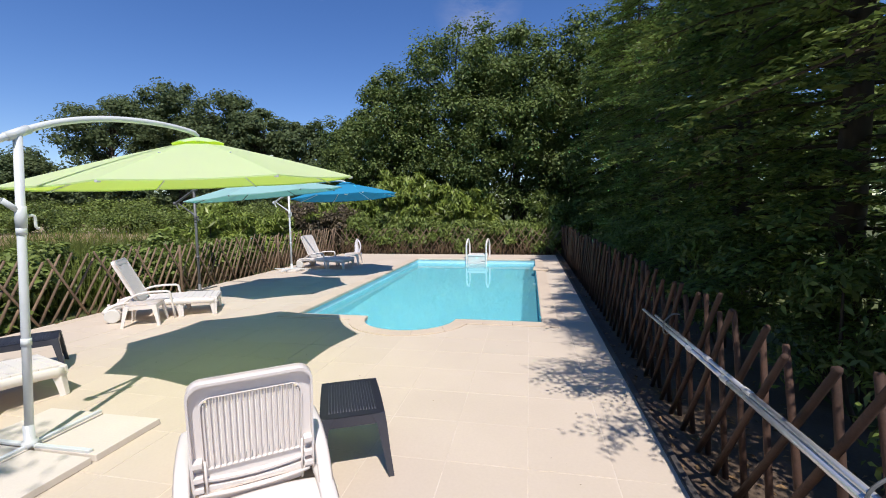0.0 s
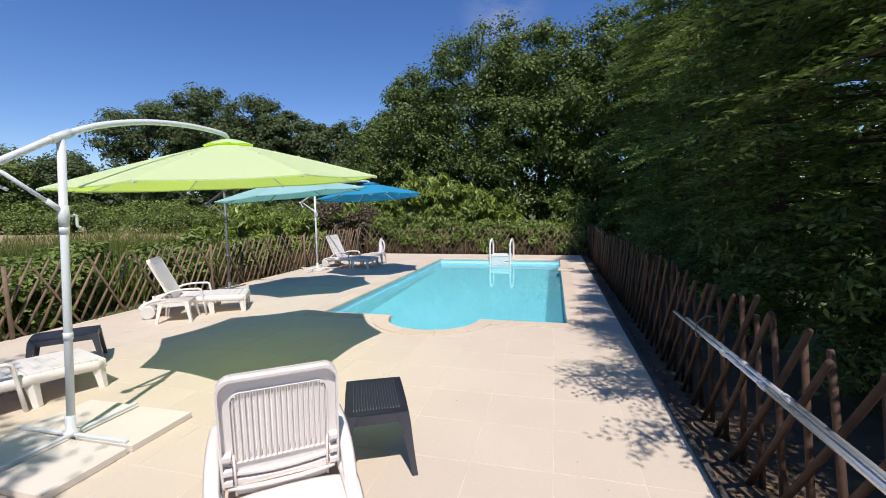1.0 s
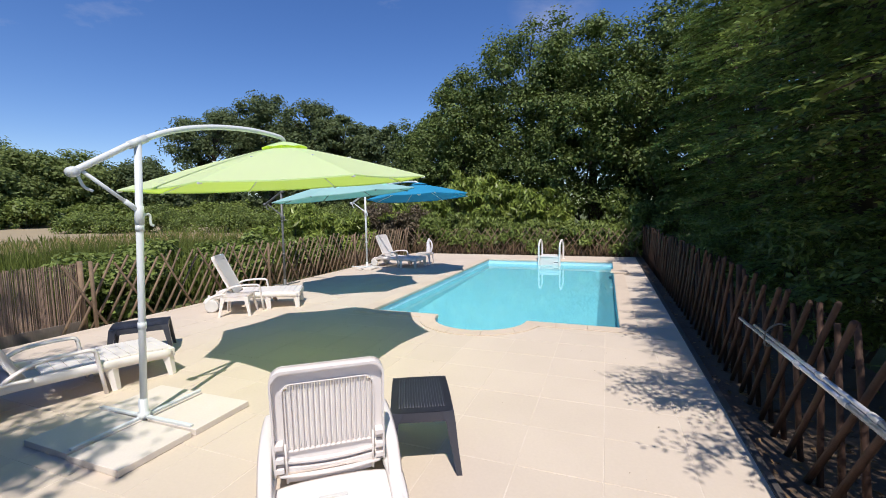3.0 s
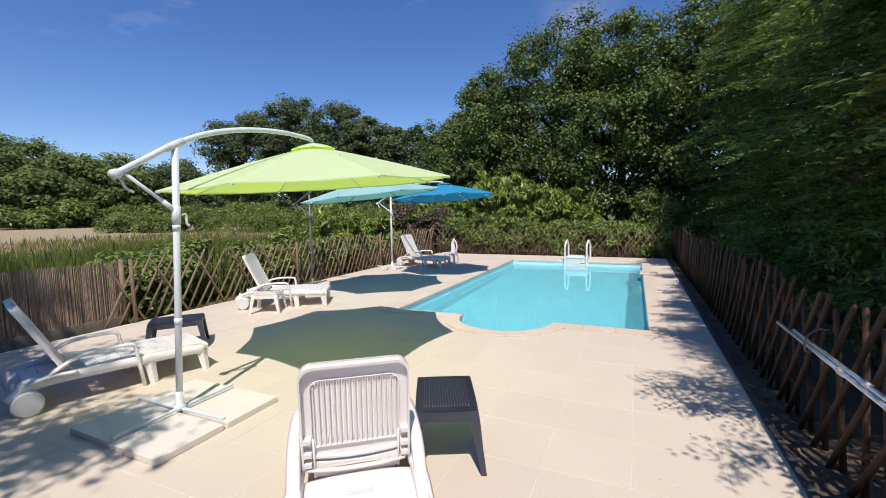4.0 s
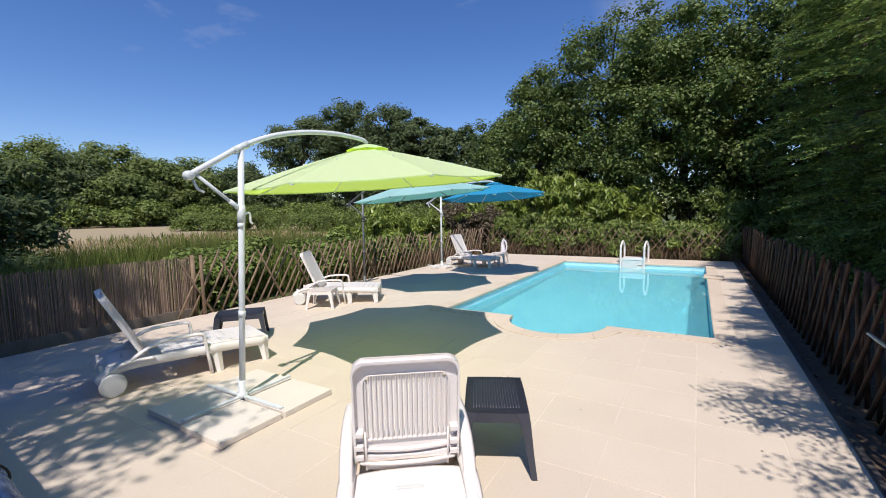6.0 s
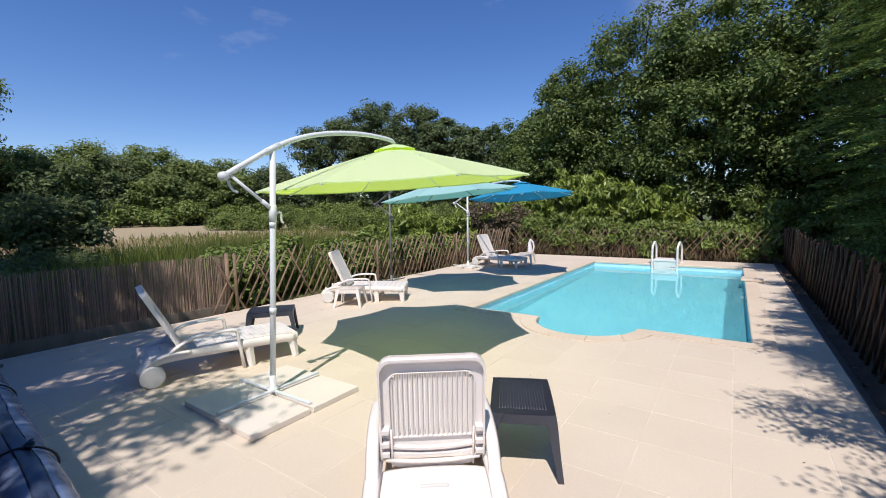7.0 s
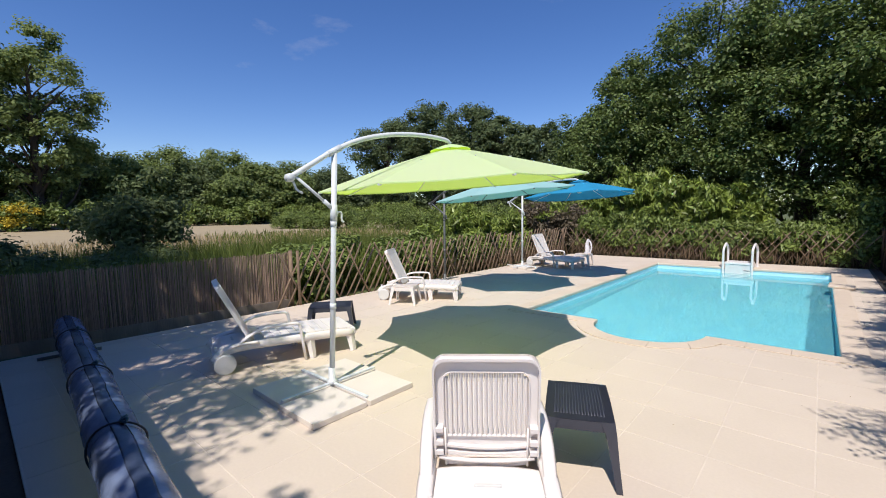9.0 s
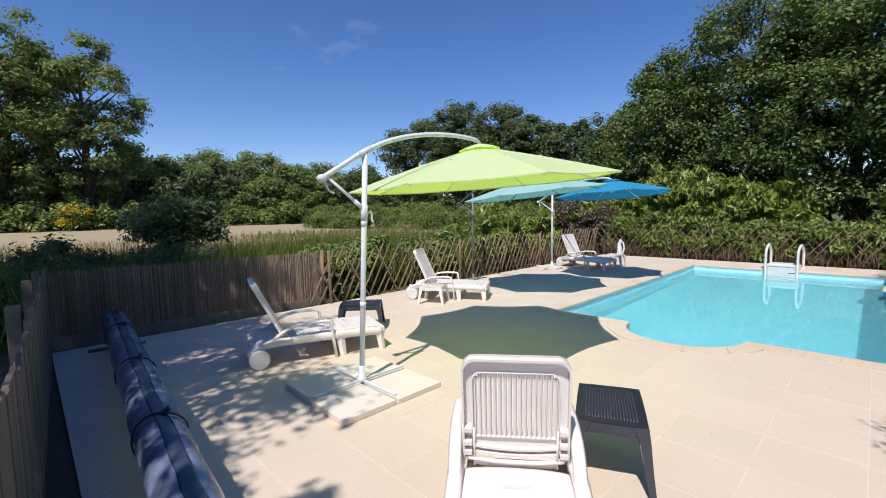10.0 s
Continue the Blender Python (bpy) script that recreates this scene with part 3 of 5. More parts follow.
for i in range(9):
    y = 4.7 + i * 0.85
    shrub("bramble", -8.25 - 0.35 * (i % 3), y, -0.08, 0.9, 0.75, 1.05 + 0.28 * ((i * 7) % 4) / 3, "tangled green bramble bush behind the lattice fence", M_LEAF_HEDGE, 140 + i, 26, 260, 0.11, 0.55, "bramble", "brambles along the side fence", 0.0)
shrub("dark_bush", -12.6, 2.75, -0.05, 1.15, 1.1, 3.45, "dark rounded bush standing in tree shade", M_LEAF_FAR, 160, 34, 300, 0.12, 0.5)
for i, (x, y, h) in enumerate(((-9.2, 1.6, 1.25), (-9.4, 0.2, 1.3), (-10.6, 2.4, 1.2), (-11.4, 0.6, 1.4))):
    shrub("bramble", x, y, -0.06, 1.0, 0.9, h, "shaded bramble bush behind the reed fence", M_LEAF_FAR, 165 + i, 18, 200, 0.10, 0.55, "bramble", "brambles behind the reed fence", 0.0)
# bank of rough growth on the near side of the field and the hedgerow beyond it
for i in range(8):
    x, y = -19.0 - 3.0 * i + 1.2 * math.sin(i * 2.1), 33.0 - 1.6 * i
    shrub("bank_bush", x, y, ground_z(x, y) - 0.1, 2.8, 2.2, 1.9 + 0.5 * math.sin(i * 1.7), "low rambling green bank of brambles", M_LEAF_HEDGE, 170 + i, 34, 290, 0.155, 0.5, "bank", "bramble bank", 0.0)
for i in range(22):
    x, y = -54.0 + 0.5 * math.sin(i) + max(0, 6 - i) * 3.6, 38.0 - 3.4 * max(0, i - 5) + max(0, 6 - i) * 0.8
    shrub("hedgerow_bush", x, y, ground_z(x, y) - 0.1, 2.5, 2.4, 2.6 + 0.5 * math.sin(i * 2.3), "bushy green hedgerow along the field's far side", M_LEAF_HEDGE, 190 + i, 24, 150, 0.34, 0.5, "hedgerow", "hedgerow beyond the field", 0.0)
shrub("broom_bush", -52.2, 3.2, ground_z(-52, 3), 1.5, 1.6, 3.3, "yellow flowering broom in the hedgerow", M_BROOM, 210, 16, 120, 0.22, 0.5)


def blades(name, n, xr, yr, h0, h1, mat, label, seed, width=0.012):
    """Upright bent blades scattered over a rectangle."""
    rng = np.random.default_rng(seed)
    x, y = rng.uniform(*xr, n), rng.uniform(*yr, n)
    h = rng.uniform(h0, h1, n)
    z = np.array([ground_z(a, b) for a, b in zip(x, y)])
    al = np.stack([rng.normal(0, 0.25, n), rng.normal(0, 0.25, n), np.ones(n)], 1)
    ob = new(name, leaf_mesh(name, np.stack([x, y, z + h * 0.46], 1), al, unit(rng, n), h, np.full(n, width) * (0.7 + 0.8 * rng.random(n)), mat))
    return tagged(ob, label, "grass", kind="stuff")


blades("tall_grass", 24000, (-14.5, -7.75), (-1.0, 11.0), 0.5, 1.3, M_GRASS, "tall green seeding grass behind the fences", 5, 0.022)
blades("field_stubble", 9000, (-30, -15.5), (-6, 22), 0.2, 0.55, M_STRAW, "pale dry crop stalks at the field's edge", 6, 0.03)
blades("dry_stalks", 1300, (-7.4, 1.0), (15.62, 16.1), 0.2, 0.8, M_DRYSTEM, "dry brown stalks tangled in the far fence", 9, 0.02)
blades("dry_weeds", 1500, (-8.2, -7.35), (8.0, 15.6), 0.2, 0.7, M_DRYSTEM, "dry weeds along the side fence", 10, 0.018)
blades("rough_grass", 7000, (-30, -8), (10, 34), 0.25, 0.75, M_GRASS, "rough green grass beyond the side fence", 7, 0.04)


def leaf_litter():
    rng = np.random.default_rng(8)
    n = 1500
    c = np.stack([rng.uniform(1.0, 2.2, n), rng.uniform(0.3, 15, n), rng.uniform(-0.052, -0.03, n)], 1)
    ln = rng.uniform(0.03, 0.075, n)
    ob = new("leaf_litter", leaf_mesh("leaf_litter", c, unit(rng, n) * np.array([1, 1, 0.2]), unit(rng, n) * 0.4 + np.array([0, 0, 1]), ln, ln * 0.5, M_LEAF_DRY))
    tagged(ob, "brown dead leaves on bare soil under the evergreens", "leaves", kind="stuff")
    bm = bmesh.new()
    box(bm, 1.0, 2.6, -0.3, 16.2, -0.2, -0.05)
    tagged(part("soil_strip", bm, M_SOIL), "bare brown soil strip along the fence", "soil", kind="structure")
    bm = bmesh.new()
    box(bm, -7.6, 1.0, -1.6, 0.13, -0.2, -0.045)
    tagged(part("soil_border", bm, M_SOIL), "bare dark soil under the board fence", "soil", kind="structure")
    n = 500
    c = np.stack([rng.uniform(-7.45, -7.15, n), rng.uniform(4, 15, n), rng.uniform(-0.03, 0.01, n)], 1)
    ln = rng.uniform(0.03, 0.08, n)
    ob = new("fence_litter", leaf_mesh("fence_litter", c, unit(rng, n) * np.array([1, 1, 0.2]), unit(rng, n) * 0.4 + np.array([0, 0, 1]), ln, ln * 0.5, M_LEAF_DRY))
    tagged(ob, "dry brown leaves along the fence foot", "leaves", kind="stuff")


leaf_litter()


def deck_specks():
    rng = np.random.default_rng(12)
    n = 45
    c = np.stack([rng.uniform(-6.5, 0.8, n), rng.uniform(0.6, 5.4, n), np.full(n, 0.005)], 1)
    ln = rng.uniform(0.006, 0.02, n)
    ob = new("leaf_specks", leaf_mesh("leaf_specks", c, unit(rng, n) * np.array([1, 1, 0.1]), unit(rng, n) * 0.2 + np.array([0, 0, 1]), ln, ln * 0.5, M_LEAF_DRY))
    tagged(ob, "tiny dry leaf crumbs scattered on the paving", "leaves", kind="stuff")


deck_specks()

# dark woods closing the distance
for i in range(15):
    a = radians(-97 + 5.2 * i)
    x, y = 82 * math.sin(a), 82 * math.cos(a)
    shrub("distant_wood", x, y, ground_z(x, y) - 0.3, 6.0, 5.0, 6.5 + 1.2 * math.sin(i * 1.9), "dark green distant wood closing the view", M_LEAF_FAR, 230 + i, 26, 160, 0.8, 0.6, "wood", "distant woods", 0.0, math.degrees(-a))

# bushes added to fill a pale gap where the corner is only dark
for x, y, h in ((1.75, 16.9, 2.3), (3.4, 17.9, 3.0), (0.9, 18.4, 2.8)):
    shrub("shade_filler_bush", x, y, -0.08, 1.0, 0.9, h, "dark bush added to blacken the gap in the shaded corner", M_LEAF_YEW, int(260 + 10 * x), 30, 240, 0.14, 0.4, "shrub", "bushes in the shaded corner", 0.3)


# ---- fences ----
lattice_fence("lattice_fence", (-7.30, 3.95, -0.05), (-7.30, 15.2, -0.05), 1.05, M_STICK, "weathered crossed-stick lattice fence beside the pool deck", 0.019, 0.185, 29, 1, front=-1, thin=0.35)
lattice_fence("lattice_fence", (-7.2, 15.75, -0.05), (0.9, 15.75, -0.05), 1.0, M_STICK, "weathered crossed-stick lattice fence overgrown by a hedge", 0.016, 0.25, 36, 2)
lattice_fence("lattice_fence", (1.22, 16.0, -0.05), (1.22, 0.1, -0.05), 1.10, M_STICKBROWN, "brown crossed-stick lattice fence under dark evergreens", 0.0185, 0.275, 33, 3, back_lean=12, cross=0.9)


def reed_fence():
    """A low screen of thin reeds wired together, on a plank."""
    ob = thing("reed_fence", pose(-7.42, 4.0, -0.04, 0, 0, -93), "dry brown reed screen fence on a wooden plank", "fence")
    rng = np.random.default_rng(3)
    run = 4.0
    n = 420
    bm = bmesh.new()
    for i in range(n):
        x, h = run * i / n + rng.normal(0, 0.003), 1.02 + rng.normal(0, 0.012)
        y, lean = rng.normal(0, 0.006), rng.normal(0, 0.006)
        tube(bm, [(x, y, 0.12), (x + lean * 0.5, y, h * 0.5), (x + lean, y, h)], [0.0062, 0.0058, 0.0045], 4)
    tagged(part("reeds", bm, M_REED, ob), kind="stuff")
    bm = bmesh.new()
    box(bm, 0.0, run, -0.02, 0.02, -0.05, 0.15, 0.004)
    part("plank", bm, M_BOARD, ob, "weathered plank along the foot")
    for z in (0.3, 0.55, 0.8):
        bm = bmesh.new()
        tube(bm, [(0, -0.011, z), (run * 0.5, -0.012, z + 0.005), (run, -0.011, z)], 0.0016, 4)
        part("wire", bm, M_GREYPAINT, ob)
    for x in (0.02, run - 0.04):
        bm = bmesh.new()
        tube(bm, [(x, 0.05, -0.1), (x, 0.05, 1.06)], 0.035, 9)
        part("post", bm, M_STICK, ob, smooth=True)
    return ob


def board_fence():
    """Upright boards of uneven height on two rails, behind the corner of the deck."""
    ob = thing("board_fence", pose(-7.5, 0.13, -0.05, 0, 0, -2.6), "weathered grey vertical board fence in deep shade", "fence")
    rng = random.Random(9)
    kinds = []
    for k in range(4):
        bm = bmesh.new()
        h = 1.02 + 0.03 * k
        box(bm, -0.055, 0.055, -0.011, 0.011, 0, h, 0.004)
        kinds.append(mesh_of("board", bm, M_BOARD))
    for i in range(86):
        piece("board", kinds[rng.randrange(4)], ob, pose(0.06 + i * 0.118, rng.uniform(-0.004, 0.004), 0, 0, rng.uniform(-0.5, 0.5), 0))
    for z in (0.25, 0.82):
        bm = bmesh.new()
        box(bm, 0, 10.2, -0.06, -0.018, z, z + 0.08, 0.004)
        part("rail", bm, M_BOARD, ob)
    for x in (1.3, 3.1, 4.9, 6.7):
        bm = bmesh.new()
        box(bm, x - 0.05, x + 0.05, -0.145, -0.062, -0.1, 1.10, 0.008)
        part("post", bm, M_BOARD, ob)
    return ob


reed_fence()
board_fence()
bm = bmesh.new()
box(bm, 0.947, 1.0, 0.10, 15.6, -0.12, 0.012, 0.006)
tagged(part("deck_edging", bm, M_CURB), "dark edging strip along the paving", "kerb", kind="structure")


# ---- umbrellas ----
def umbrella(base, top, centre, tilt, spin, radius, rise, fabric, pole, label):
    """A cantilever umbrella: cross foot, mast, curved boom with brace and crank, hub, ribs and an eight-sided canopy."""
    base, top, centre = Vector(base), Vector(top), Vector(centre)
    ob = thing("cantilever_umbrella", pose(*base), label, "umbrella", "umbrellas on the deck")
    rel = top - base
    c = centre - base
    u = Vector((c.x - rel.x, c.y - rel.y, 0))
    span = u.length
    u.normalize()
    s = span / 1.57
    # foot
    for k in range(4):
        a = k * math.pi / 2 + 0.02
        bm = bmesh.new()
        box(bm, 0.02, 0.52, -0.017, 0.017, 0.002, 0.022, 0.004, Matrix.Rotation(a, 4, "Z"))
        part("foot_bar", bm, pole, ob)
    bm = bmesh.new()
    tube(bm, [(0, 0, 0.0), (0, 0, 0.045), (0, 0, 0.05), (0, 0, 0.16)], [0.052, 0.048, 0.034, 0.032], 16)
    part("foot_socket", bm, pole, ob, smooth=True)
    bm = bmesh.new()
    tube(bm, [(0, 0, 0.03), rel * 0.5, rel], 0.0265, 16)
    mast = part("mast", bm, pole, ob, smooth=True)
    for t in (0.345, 0.70):
        bm = bmesh.new()
        tube(bm, [rel * (t - 0.012), rel * (t + 0.012)], 0.031, 16)
        part("collar", bm, pole, mast, smooth=True)
    # sleeve with crank
    bm = bmesh.new()
    tube(bm, [rel * 0.71, rel * 0.745, rel * 0.78], [0.032, 0.0345, 0.032], 14)
    sleeve = part("sleeve", bm, pole, ob, smooth=True)
    bm = bmesh.new()
    q = rel * 0.745
    tube(bm, arc([q + u * 0.02, q + u * 0.075 + Vector((0, 0, 0.005)), q + u * 0.08 - Vector((0, 0, 0.07)), q + u * 0.10 - Vector((0, 0, 0.085))], 4), 0.010, 8)
    part("crank_handle", bm, pole, sleeve, smooth=True)

    def at(along, z):
        return Vector((rel.x, rel.y, 0)) + u * along * s + Vector((0, 0, rel.z + z))
    line = arc([at(-0.46, -0.25), at(-0.22, -0.11), at(0, 0.015), at(0.30, 0.14), at(0.68, 0.225), at(1.1, 0.26), at(1.45, 0.245), at(1.545, 0.21)], 5)
    bm = bmesh.new()
    tube(bm, line, [0.024] * (len(line) - 4) + [0.022, 0.021, 0.02, 0.02], 12)
    boom = part("boom", bm, pole, ob, smooth=True)
    bm = bmesh.new()
    tube(bm, [at(-0.07, -0.025), at(0.07, 0.048)], 0.031, 12)
    part("boom_joint", bm, pole, boom, smooth=True)
    bm = bmesh.new()
    p = at(-0.46, -0.25)
    w = Vector((-u.y, u.x, 0))
    tube(bm, [p - w * 0.045, p - w * 0.03, p + w * 0.03, p + w * 0.045], [0.026, 0.037, 0.037, 0.026], 14)
    part("pulley_housing", bm, pole, boom, smooth=True)
    bm = bmesh.new()
    tube(bm, arc([p + u * 0.03 - Vector((0, 0, 0.03)), p + u * 0.06 - Vector((0, 0, 0.10)), p + u * 0.11 - Vector((0, 0, 0.13))], 4), 0.011, 8)
    part("grip", bm, pole, boom, smooth=True)
    bm = bmesh.new()
    tube(bm, [at(-0.40, -0.24), rel * 0.76], 0.014, 10)
    brace = part("brace", bm, pole, ob, smooth=True)
    bm = bmesh.new()
    a, b = at(-0.40, -0.24), rel * 0.76
    tube(bm, [a.lerp(b, 0.72), a.lerp(b, 0.98)], 0.020, 10)
    part("brace_sleeve", bm, pole, brace, smooth=True)
    # canopy frame
    n = Vector((tilt[0], tilt[1], 1)).normalized()
    ax = Vector((0, 1, 0)).cross(n).normalized()
    ay = n.cross(ax)

    def on(r, ang, h):
        return c + ax * r * math.cos(ang) + ay * r * math.sin(ang) + n * h
    apex = on(0, 0, rise)
    bm = bmesh.new()
    tube(bm, [line[-1], apex + n * 0.03, apex - n * 0.22], [0.017, 0.017, 0.017], 10)
    part("hanger", bm, pole, ob, smooth=True)
    bm = bmesh.new()
    tube(bm, [apex - n * 0.30, apex - n * 0.27, apex - n * 0.20, apex - n * 0.18], [0.03, 0.06, 0.06, 0.03], 14)
    hub = part("hub", bm, pole, ob, smooth=True)
    rows, per = 9, 8

    def surf(r, ang, drop=0.0):
        k = (ang - spin) / (math.pi / 4)
        f = k - math.floor(k)
        bow = math.sin(math.pi * f)
        flat = math.cos(math.pi / 8) / math.cos((f - 0.5) * math.pi / 4)
        rr = r * (flat * (1 - 0.045 * bow * r / radius))
        h = rise * (1 - r / radius) + 0.012 * math.sin(math.pi * r / radius) - 0.012 * bow * (r / radius)
        return on(rr, ang, h - drop)
    bm = bmesh.new()
    ring = []
    for i in range(rows):
        r = 0.10 + (radius - 0.10) * i / (rows - 1)
        ring.append([bm.verts.new(surf(r, spin + 2 * math.pi * k / (8 * per))) for k in range(8 * per)])
    ring.append([bm.verts.new(surf(radius, spin + 2 * math.pi * k / (8 * per), 0.012)) for k in range(8 * per)])
    for p0, p1 in zip(ring, ring[1:]):
        for k in range(8 * per):
            bm.faces.new((p0[k], p1[k], p1[(k + 1) % (8 * per)], p0[(k + 1) % (8 * per)]))
    bmesh.ops.recalc_face_normals(bm, faces=bm.faces)
    canopy = part("canopy", bm, fabric, ob)
    bm = bmesh.new()
    ring = []
    for i in range(4):
        r = 0.02 + 0.23 * i / 3
        ring.append([bm.verts.new(on(r * (1 - 0.08 * math.sin(math.pi * ((k / 3) % 1))), spin + 2 * math.pi * k / 24,
                                     rise + 0.03 - 0.80 * r * r - 0.10 * r + (0.012 * math.sin(math.pi * ((k / 3) % 1)) if i == 3 else 0))) for k in range(24)])
    for p0, p1 in zip(ring, ring[1:]):
        for k in range(24):
            bm.faces.new((p0[k], p1[k], p1[(k + 1) % 24], p0[(k + 1) % 24]))
    bm.faces.new(ring[0])
    part("vent", bm, fabric, canopy)
    for k in range(8):
        a = spin + k * math.pi / 4
        bm = bmesh.new()
        tube(bm, [on(radius * t, a, rise * (1 - t) + 0.012 * math.sin(math.pi * t) - 0.018) for t in (0.03, 0.25, 0.5, 0.75, 0.985)], 0.008, 6)
        rib = part("rib", bm, pole, ob)
        bm = bmesh.new()
        tube(bm, [apex - n * 0.24 + (on(1, a, 0) - c) * 0.05, on(radius * 0.48, a, rise * 0.52 + 0.02)], 0.006, 6)
        part("strut", bm, pole, rib)
        bm = bmesh.new()
        tube(bm, [on(radius * 0.975, a, -0.012), on(radius * 1.0, a, -0.014)], [0.013, 0.011], 6)
        part("rib_pocket", bm, pole, rib)
    return ob


umbrella((-3.465, 2.23, 0.048), (-3.40, 2.31, 2.24), (-3.217, 3.769, 1.99), (-0.025, -0.051), 0.272, 1.496, 0.427, M_LIME, M_WHITEPAINT,
         "open lime-green cantilever parasol on a white mast")
umbrella((-6.98, 7.86, 0.0), (-6.96, 7.86, 2.15), (-4.981, 7.501, 2.02), (-0.085, -0.05), 0.168, 1.46, 0.34, M_TEAL, M_GREYPAINT,
         "open pale turquoise cantilever parasol on a dark grey mast")
umbrella((-6.60, 10.90, 0.05), (-6.59, 10.90, 2.20), (-4.527, 10.165, 2.03), (-0.06, 0.03), -0.091, 1.36, 0.36, M_BLUE, M_WHITEPAINT,
         "open bright blue cantilever parasol on a white mast")

# ballast slabs under the parasol feet
bm = bmesh.new()
box(bm, -0.265, 0.265, -0.26, 0.26, 0.0, 0.048, 0.005)
slab = tagged(part("ballast_slab", bm, M_BALLAST), "pale concrete slab weighing down a parasol foot", "paving slab", "ballast slabs under the parasols")
slab.matrix_basis = pose(-3.15, 1.93, 0.002)
for x, y, r in ((-3.145, 2.475, 0.6), (-3.70, 1.945, -0.8), (-3.705, 2.48, 0.4), (-6.60, 10.90, 3)):
    copy_thing(slab, pose(x, y, 0.002, 0, 0, r))


# ---- loungers ----
def lounger(m, lean, label, h=0.66, hinge_y=0.46, hz=0.28):
    """White moulded lounger on two wheels: origin under the head end, foot end along +y."""
    ob = thing("sun_lounger", m, label, "sun lounger", "white sun loungers")
    for s in (-1, 1):
        bm = bmesh.new()
        prof = arc([(s * 0.315, y, z) for y, z in ((0.0, 0.15), (0.07, 0.22), (0.25, 0.262), (0.55, 0.262), (0.95, 0.252), (1.3, 0.242), (1.52, 0.225))], 4)
        tube(bm, prof, [0.030] * len(prof), 8, 1.6)
        part("side_rail", bm, M_PLASTIC, ob, smooth=True)
    # deck behind the backrest and slats of the seat
    bm = bmesh.new()
    rows = [(0.005, 0.15), (0.03, 0.225), (0.10, 0.272), (0.22, 0.288), (hinge_y - 0.08, 0.284), (hinge_y - 0.04, 0.265)]
    across = (-0.29, -0.24, -0.15, 0, 0.15, 0.24, 0.29)
    top = [[bm.verts.new((x, y, z - 0.02 * (abs(x) / 0.29) ** 3)) for x in across] for y, z in rows]
    low = [[bm.verts.new((x, y + 0.008, z - 0.016 - 0.02 * (abs(x) / 0.29) ** 3)) for x in across] for y, z in rows]
    for a, b, c, d in zip(top, top[1:], low, low[1:]):
        for k in range(6):
            bm.faces.new((a[k], a[k + 1], b[k + 1], b[k]))
            bm.faces.new((c[k + 1], c[k], d[k], d[k + 1]))
        bm.faces.new((a[0], b[0], d[0], c[0])), bm.faces.new((b[6], a[6], c[6], d[6]))
    for k in range(6):
        bm.faces.new((top[0][k + 1], top[0][k], low[0][k], low[0][k + 1]))
        bm.faces.new((top[-1][k], top[-1][k + 1], low[-1][k + 1], low[-1][k]))
    hood = part("head_panel", bm, M_PLASTIC, ob)
    bm = bmesh.new()
    box(bm, -0.07, 0.07, 0.205, 0.225, 0.278, 0.296, 0.006)
    part("grip_slot", bm, M_CLEARCREAM, hood)
    for s in (-1, 1):
        bm = bmesh.new()
        box(bm, s * 0.225 - 0.016, s * 0.225 + 0.016, 0.02, 0.05, 0.205, 0.280, 0.006)
        part("lug", bm, M_PLASTIC, hood)
    bm = bmesh.new()
    box(bm, -0.295, 0.295, -0.0445, 0.0445, -0.011, 0.011, 0.004)
    slat_mesh = mesh_of("seat_slat", bm, M_PLASTIC)
    for i in range(11):
        y = 0.57 + i * 0.0925
        piece("seat_slat", slat_mesh, ob, pose(0, y, 0.296 - 0.022 * max(0, (y - 1.0) / 0.6) ** 2, -1.5 if y > 1.1 else 0))
    bm = bmesh.new()
    box(bm, -0.325, 0.325, 1.50, 1.56, 0.19, 0.282, 0.02)
    part("foot_rail", bm, M_PLASTIC, ob, smooth=False)
    # legs
    for s in (-1, 1):
        for y, top in ((1.00, 0.27), (1.49, 0.24)):
            bm = bmesh.new()
            lean_y = 0.03 if y < 1.2 else 0.025
            pts = [(s * 0.30, y, top), (s * 0.315, y + lean_y * 0.5, top * 0.5), (s * 0.33, y + lean_y, 0.0)]
            tube(bm, pts, [0.062, 0.045, 0.036], 4, 0.55)
            part("leg", bm, M_PLASTIC, ob)
        bm = bmesh.new()
        tube(bm, [(s * 0.315, 0.11, 0.11), (s * 0.326, 0.11, 0.11), (s * 0.372, 0.11, 0.11), (s * 0.38, 0.11, 0.11)], [0.085, 0.108, 0.108, 0.095], 24)
        part("wheel", bm, M_CLEARCREAM, ob, "weathered white plastic wheel")
        # armrest: a broad loop from the rail beside the backrest to the middle leg
        bm = bmesh.new()
        pts = arc([(s * 0.315, 0.22, 0.27), (s * 0.325, 0.36, 0.37), (s * 0.33, 0.48, 0.425), (s * 0.335, 0.66, 0.445), (s * 0.335, 0.85, 0.442)], 5)
        pts += [Vector((s * 0.335, 0.882, 0.43)), Vector((s * 0.335, 0.895, 0.40)), Vector((s * 0.335, 0.92, 0.2)), Vector((s * 0.34, 0.945, 0.0))]
        tube(bm, pts, [0.036] * len(pts), 8, 0.5)
        part("armrest", bm, M_PLASTIC, ob, smooth=True)
        bm = bmesh.new()
        pts = arc([(s * 0.31, 0.0, 0.14), (s * 0.315, 0.10, 0.245), (s * 0.318, 0.26, 0.295), (s * 0.318, 0.45, 0.29)], 5)
        tube(bm, pts, [0.034, 0.040] + [0.043] * (len(pts) - 2), 8, 0.5)
        part("wheel_arch", bm, M_PLASTIC, ob, smooth=True)
